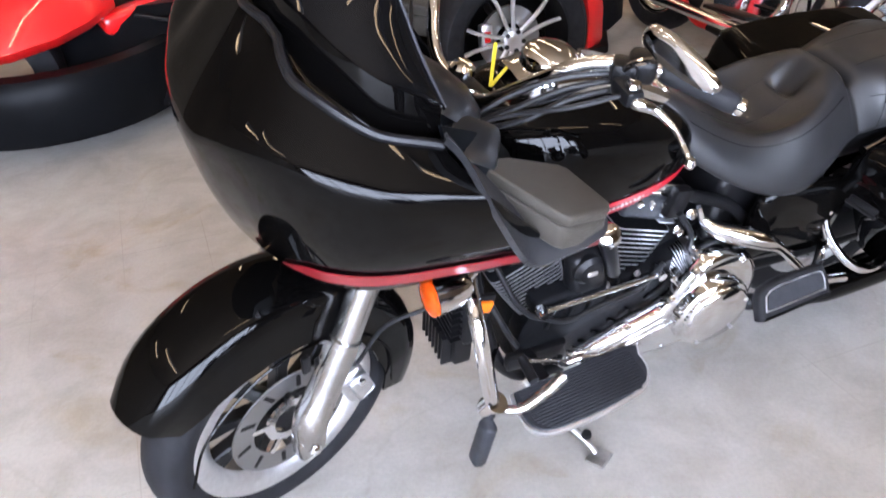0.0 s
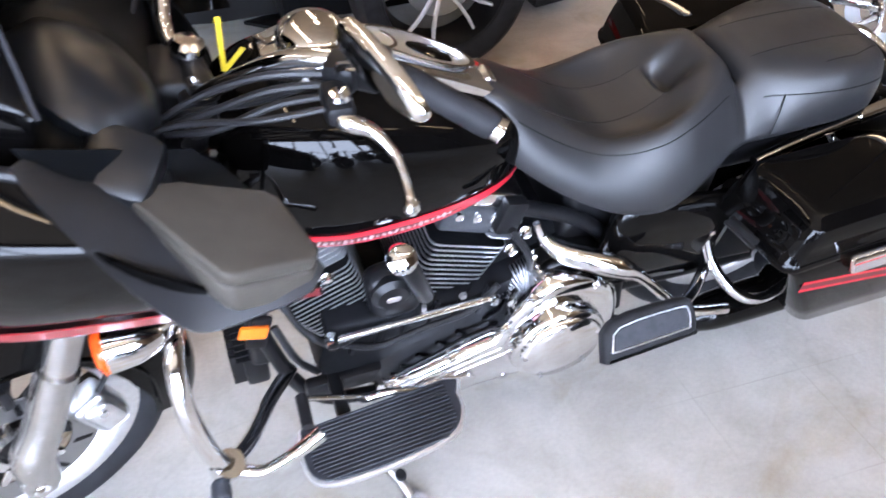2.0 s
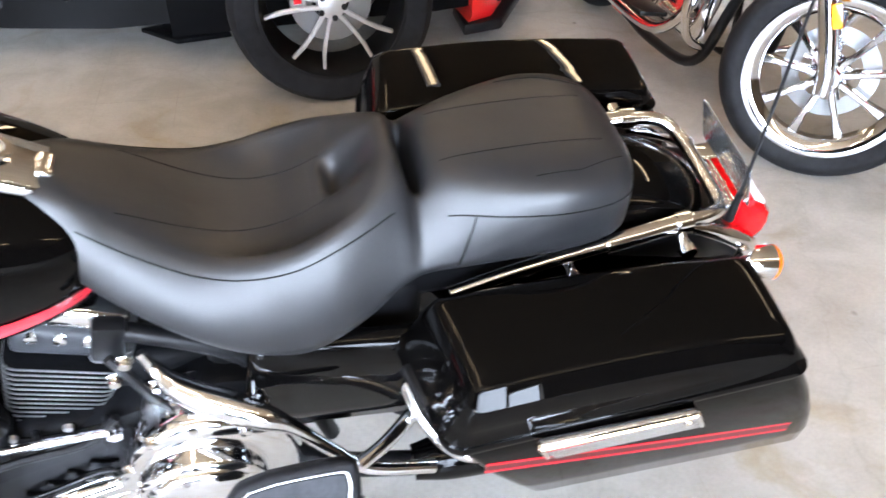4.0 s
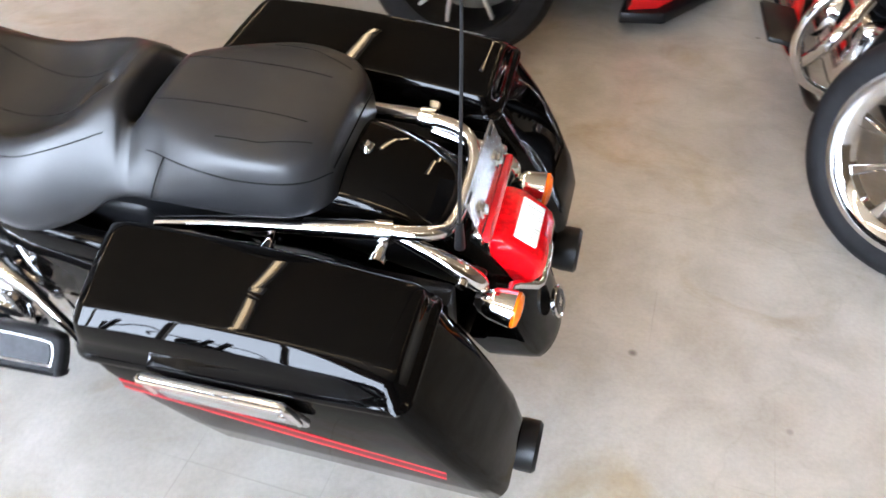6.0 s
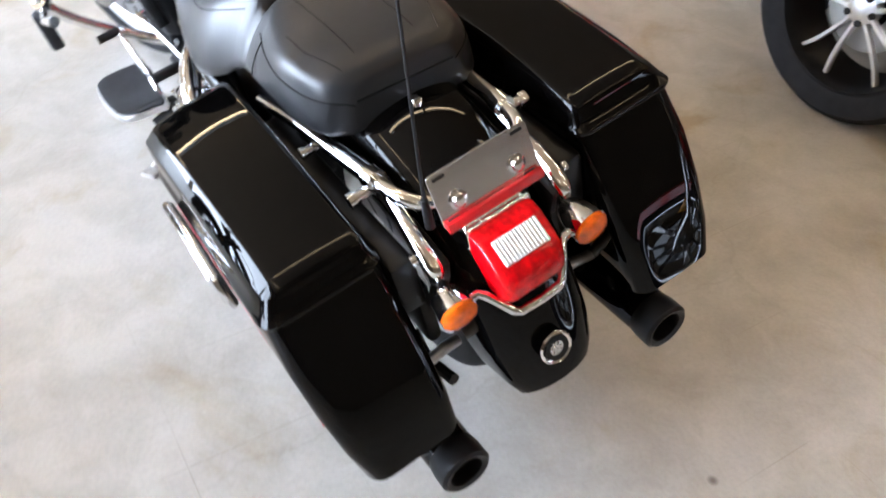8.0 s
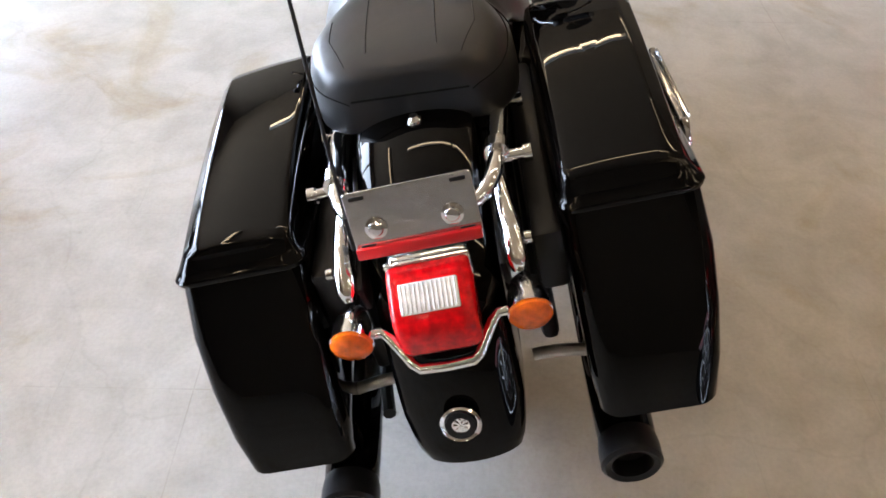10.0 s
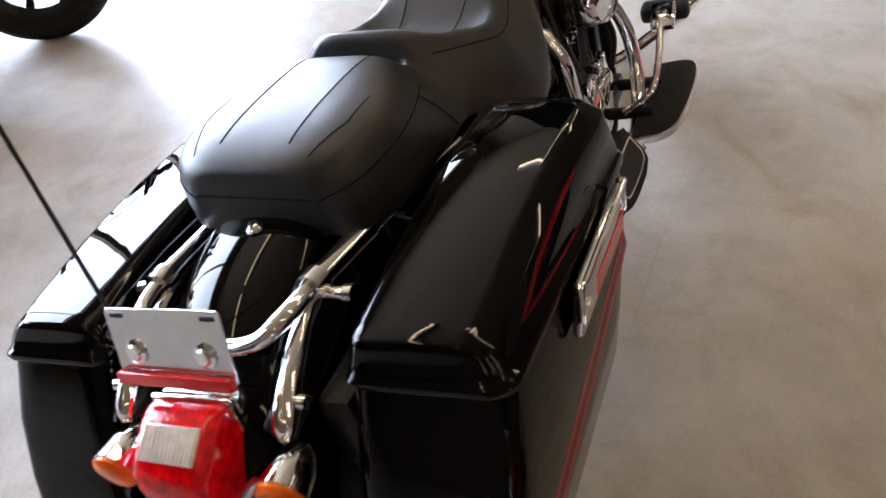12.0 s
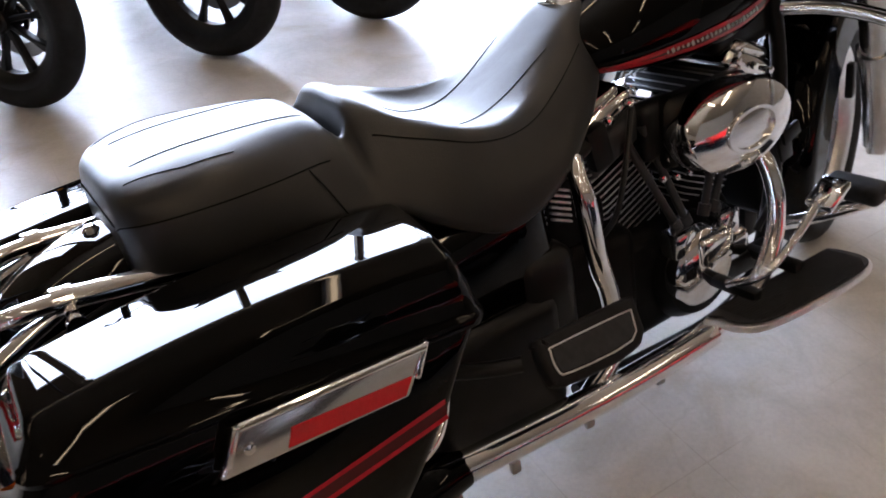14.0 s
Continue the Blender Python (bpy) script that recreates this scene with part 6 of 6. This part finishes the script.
# rear bowl and red tail
bowl = []
for k in range(17):
    a = radians(200 + 150 * k / 16)
    cx, cy = -2.05, 1.06
    rr = 0.62 + 0.06 * math.sin(3 * a)
    bowl.append([V(cx + rr * 1.35 * s * math.cos(a), cy + rr * s * math.sin(a), z) for s, z in ((0.80, 0.08), (0.95, 0.10), (1.02, 0.22), (1.05, 0.36), (1.0, 0.42), (0.90, 0.43), (0.82, 0.34), (0.70, 0.24))])
part("rear_bowl", sheet(bowl, 0.02), CARPLASTIC, road, "black moulded lower bodywork", None, 50)
tail = [[V(x, y, z) for y, z in ((0.62 + o, 0.44 + h), (0.50 + o, 0.46 + h), (0.45 + o, 0.51 + h * 0.9), (0.50 + o, 0.62 + h * 0.6), (0.73 + o, 0.76 + h * 0.4), (1.25 + o * 0.6, 0.82), (1.7, 0.78), (1.7, 0.46 + h))] for x, o, h in ((-2.85, 0.35, 0.08), (-2.75, 0.12, 0.03), (-2.5, 0.0, 0.0), (-2.15, 0.03, 0.01), (-1.95, 0.10, 0.03), (-1.8, 0.2, 0.06), (-1.68, 0.36, 0.10))]
part("tail_panel", loft(tail), REDPAINT, road, "bright red rear body panel", None, 50)
part("red_brace", add(rbox((-1.45, 1.0, 0.52), (0.7, 0.12, 0.10), 0.03, 3, (0, -6, 24)), rbox((-1.2, 1.35, 0.62), (0.9, 0.3, 0.08), 0.03, 3, (0, 0, 12))), REDPAINT, road)
part("roll_bar", tube([(-0.85, 1.15, 0.55), (-0.82, 1.12, 0.85), (-0.75, 1.3, 1.15), (-0.75, 1.8, 1.2)], 0.025, 12), ALLOY, road, "silver roll bar")
part("bucket_seat", add(rbox((-0.6, 1.35, 0.62), (0.45, 0.45, 0.16), 0.06, 4, (0, -8, 0)), rbox((-0.82, 1.4, 0.85), (0.14, 0.45, 0.5), 0.05, 4, (0, -15, 0))), VINYL, road, "dark vinyl bucket seat")
part("cockpit_rail", add(tube([(-1.7, 0.95, 0.6), (-1.3, 0.9, 0.66), (-1.05, 0.95, 0.62)], 0.016, 10), tube([(-1.55, 1.05, 0.6), (-1.35, 0.9, 0.68)], 0.016, 10)), ALLOY, road)


# ---- other parked motorcycles ----
def parked_bike(m, label, paint, group, steer=38, bright=CHROME, fork_mat=CHROME, radius=0.325):
    """A cruiser; its front axle stands over the origin, it heads along -x."""
    t = thing("parked_motorcycle", label, "motorcycle", m, group)
    fm = pose(0, 0, radius, 0, 0, steer)
    w = wheel(t, (0, 0, 0), radius, 0.12, radius - 0.09, "front_wheel", 9, bright, bright, disc=True, blade=0.012)
    w.matrix_local = fm
    for sy in (-1, 1):
        part("fork_leg", add(tube([(0.0, sy * 0.10, -0.03), (0.02, sy * 0.10, 0.06), (0.11, sy * 0.10, 0.28)], 0.028, 14), tube([(0.11, sy * 0.10, 0.28), (0.32, sy * 0.10, 0.75)], 0.023, 12)), fork_mat, t, "bright fork leg", fm)
        part("fork_reflector", rbox((0.05, sy * 0.132, 0.21), (0.03, 0.012, 0.075), 0.004, 2, (0, 24, 0)), YELLOWREFL, t, "amber fork reflector", fm)
    rows = []
    for k in range(17):
        a = radians(58 + 92 * k / 16)
        rows.append([V(math.cos(a) * r, y, math.sin(a) * r) for y, r in ((-0.085, 0.30), (-0.085, 0.345), (-0.05, 0.365), (0, 0.37), (0.05, 0.365), (0.085, 0.345), (0.085, 0.30))])
    part("front_fender", sheet(rows, 0.004), paint, t, m=fm, angle=60)
    wheel(t, (1.62, 0, 0.32), 0.32, 0.15, 0.21, "rear_wheel", 9, bright, SATIN, disc=False)
    eng = part("engine", add(rbox((0.78, 0, 0.32), (0.45, 0.26, 0.26), 0.05, 3), lathe([(0.001, 0.15), (0.10, 0.15), (0.11, 0.12), (0.11, -0.12), (0.10, -0.15), (0.001, -0.15)], 28, pose(0.95, 0, 0.32) @ AXIS_Y)), bright, t, "chrome V-twin engine")
    for tilt, cx in ((-24, 0.68), (22, 0.86)):
        mm = pose(cx, 0, 0.45, 0, tilt, 0)
        part("cylinder", xf(rbox((0, 0, 0.08), (0.12, 0.15, 0.24), 0.02), mm), ENGINE, eng)
        for k in range(8):
            part("fin", xf(prism(rounded(-0.085, 0.085, -0.11, 0.11, 0.03, 3), 0.006, pose(0, 0, 0.0 + 0.026 * k)), mm), ENGINE, eng)
        part("rocker_cover", xf(rbox((0, 0, 0.24), (0.15, 0.2, 0.06), 0.02, 3), mm), bright, eng)
    for sy in (-1, 1):
        part("frame_tube", tube([(0.36, sy * 0.06, 0.80), (0.42, sy * 0.12, 0.40), (0.50, sy * 0.14, 0.17), (0.8, sy * 0.14, 0.13), (1.05, sy * 0.14, 0.15)], 0.02, 12), SATIN, t)
        part("rear_frame_tube", tube([(1.05, sy * 0.14, 0.15), (1.2, sy * 0.14, 0.18), (1.45, sy * 0.13, 0.4)], 0.02, 12), paint, t)
        part("cover_panel", rbox((1.12, sy * 0.12, 0.42), (0.24, 0.03, 0.22), 0.012, 2, (0, 12, 0)), SATIN, t)
        part("exhaust_pipe", tube([(0.6, sy * 0.13, 0.5), (0.55, sy * 0.2, 0.35), (0.7, sy * 0.22, 0.22), (1.1, sy * 0.22, 0.22), (1.8, sy * 0.22, 0.26)], [0.022, 0.022, 0.024, 0.03, 0.04], 14), bright, t)
        part("footboard", rbox((0.75, sy * 0.3, 0.3), (0.3, 0.12, 0.02), 0.008), SATIN, t)
        part("engine_guard", tube([(0.40, sy * 0.08, 0.66), (0.34, sy * 0.3, 0.6), (0.34, sy * 0.36, 0.46), (0.40, sy * 0.28, 0.30), (0.48, sy * 0.12, 0.22)], 0.016, 10), bright, t)
    part("fuel_tank", loft([[V(x, w_ * math.cos(a), z + h * math.sin(a)) for a in [2 * math.pi * k / 20 for k in range(20)]] for x, w_, z, h in ((0.42, 0.04, 0.86, 0.04), (0.48, 0.12, 0.86, 0.1), (0.65, 0.16, 0.86, 0.12), (0.85, 0.14, 0.83, 0.1), (0.98, 0.06, 0.79, 0.05))]), paint, t)
    part("seat", loft([[V(x, w_ * math.cos(a), z + h * math.sin(a)) for a in [2 * math.pi * k / 20 for k in range(20)]] for x, w_, z, h in ((0.95, 0.06, 0.76, 0.03), (1.05, 0.15, 0.72, 0.06), (1.3, 0.18, 0.71, 0.07), (1.5, 0.14, 0.76, 0.06), (1.75, 0.12, 0.76, 0.05), (1.8, 0.06, 0.76, 0.03))]), VINYL, t)
    rows = []
    for k in range(17):
        a = radians(-5 + 165 * k / 16)
        rows.append([V(1.62 + math.cos(a) * r, y, 0.33 + math.sin(a) * r) for y, r in ((-0.1, 0.27), (-0.1, 0.36), (-0.05, 0.385), (0, 0.39), (0.05, 0.385), (0.1, 0.36), (0.1, 0.27))])
    part("rear_fender", sheet(rows, 0.004), paint, t, angle=60)
    part("handlebar", tube([(0.55, -0.4, 1.02), (0.42, -0.34, 1.06), (0.34, -0.1, 1.0), (0.34, 0.1, 1.0), (0.42, 0.34, 1.06), (0.55, 0.4, 1.02)], 0.013, 10), bright, t)
    part("headlight", lathe([(0.001, 0.03), (0.06, 0.02), (0.085, 0), (0.08, -0.05), (0.04, -0.1), (0.001, -0.11)], 24, pose(0.20, 0, 0.88) @ AXIS_X.inverted()), bright, t)
    return t


LEAN = Matrix.Rotation(radians(9), 4, "X")
parked_bike(pose(1.325, 1.02, 0, 0, 0, 95) @ LEAN, "red cruiser motorcycle with chrome engine and bright cast wheels", REDPAINT, "", 46, radius=0.338)
one = parked_bike(pose(-0.60, -2.22, 0, 0, 0, -90) @ LEAN, "dark parked motorcycle with black tyres near the doorway", BLACK, "motorcycles along the doorway", 38, SATIN, SATIN)
for px, py in ((0.17, -2.19), (-1.33, -2.20)):
    copy_thing(one, pose(px, py, 0, 0, 0, -90) @ LEAN)
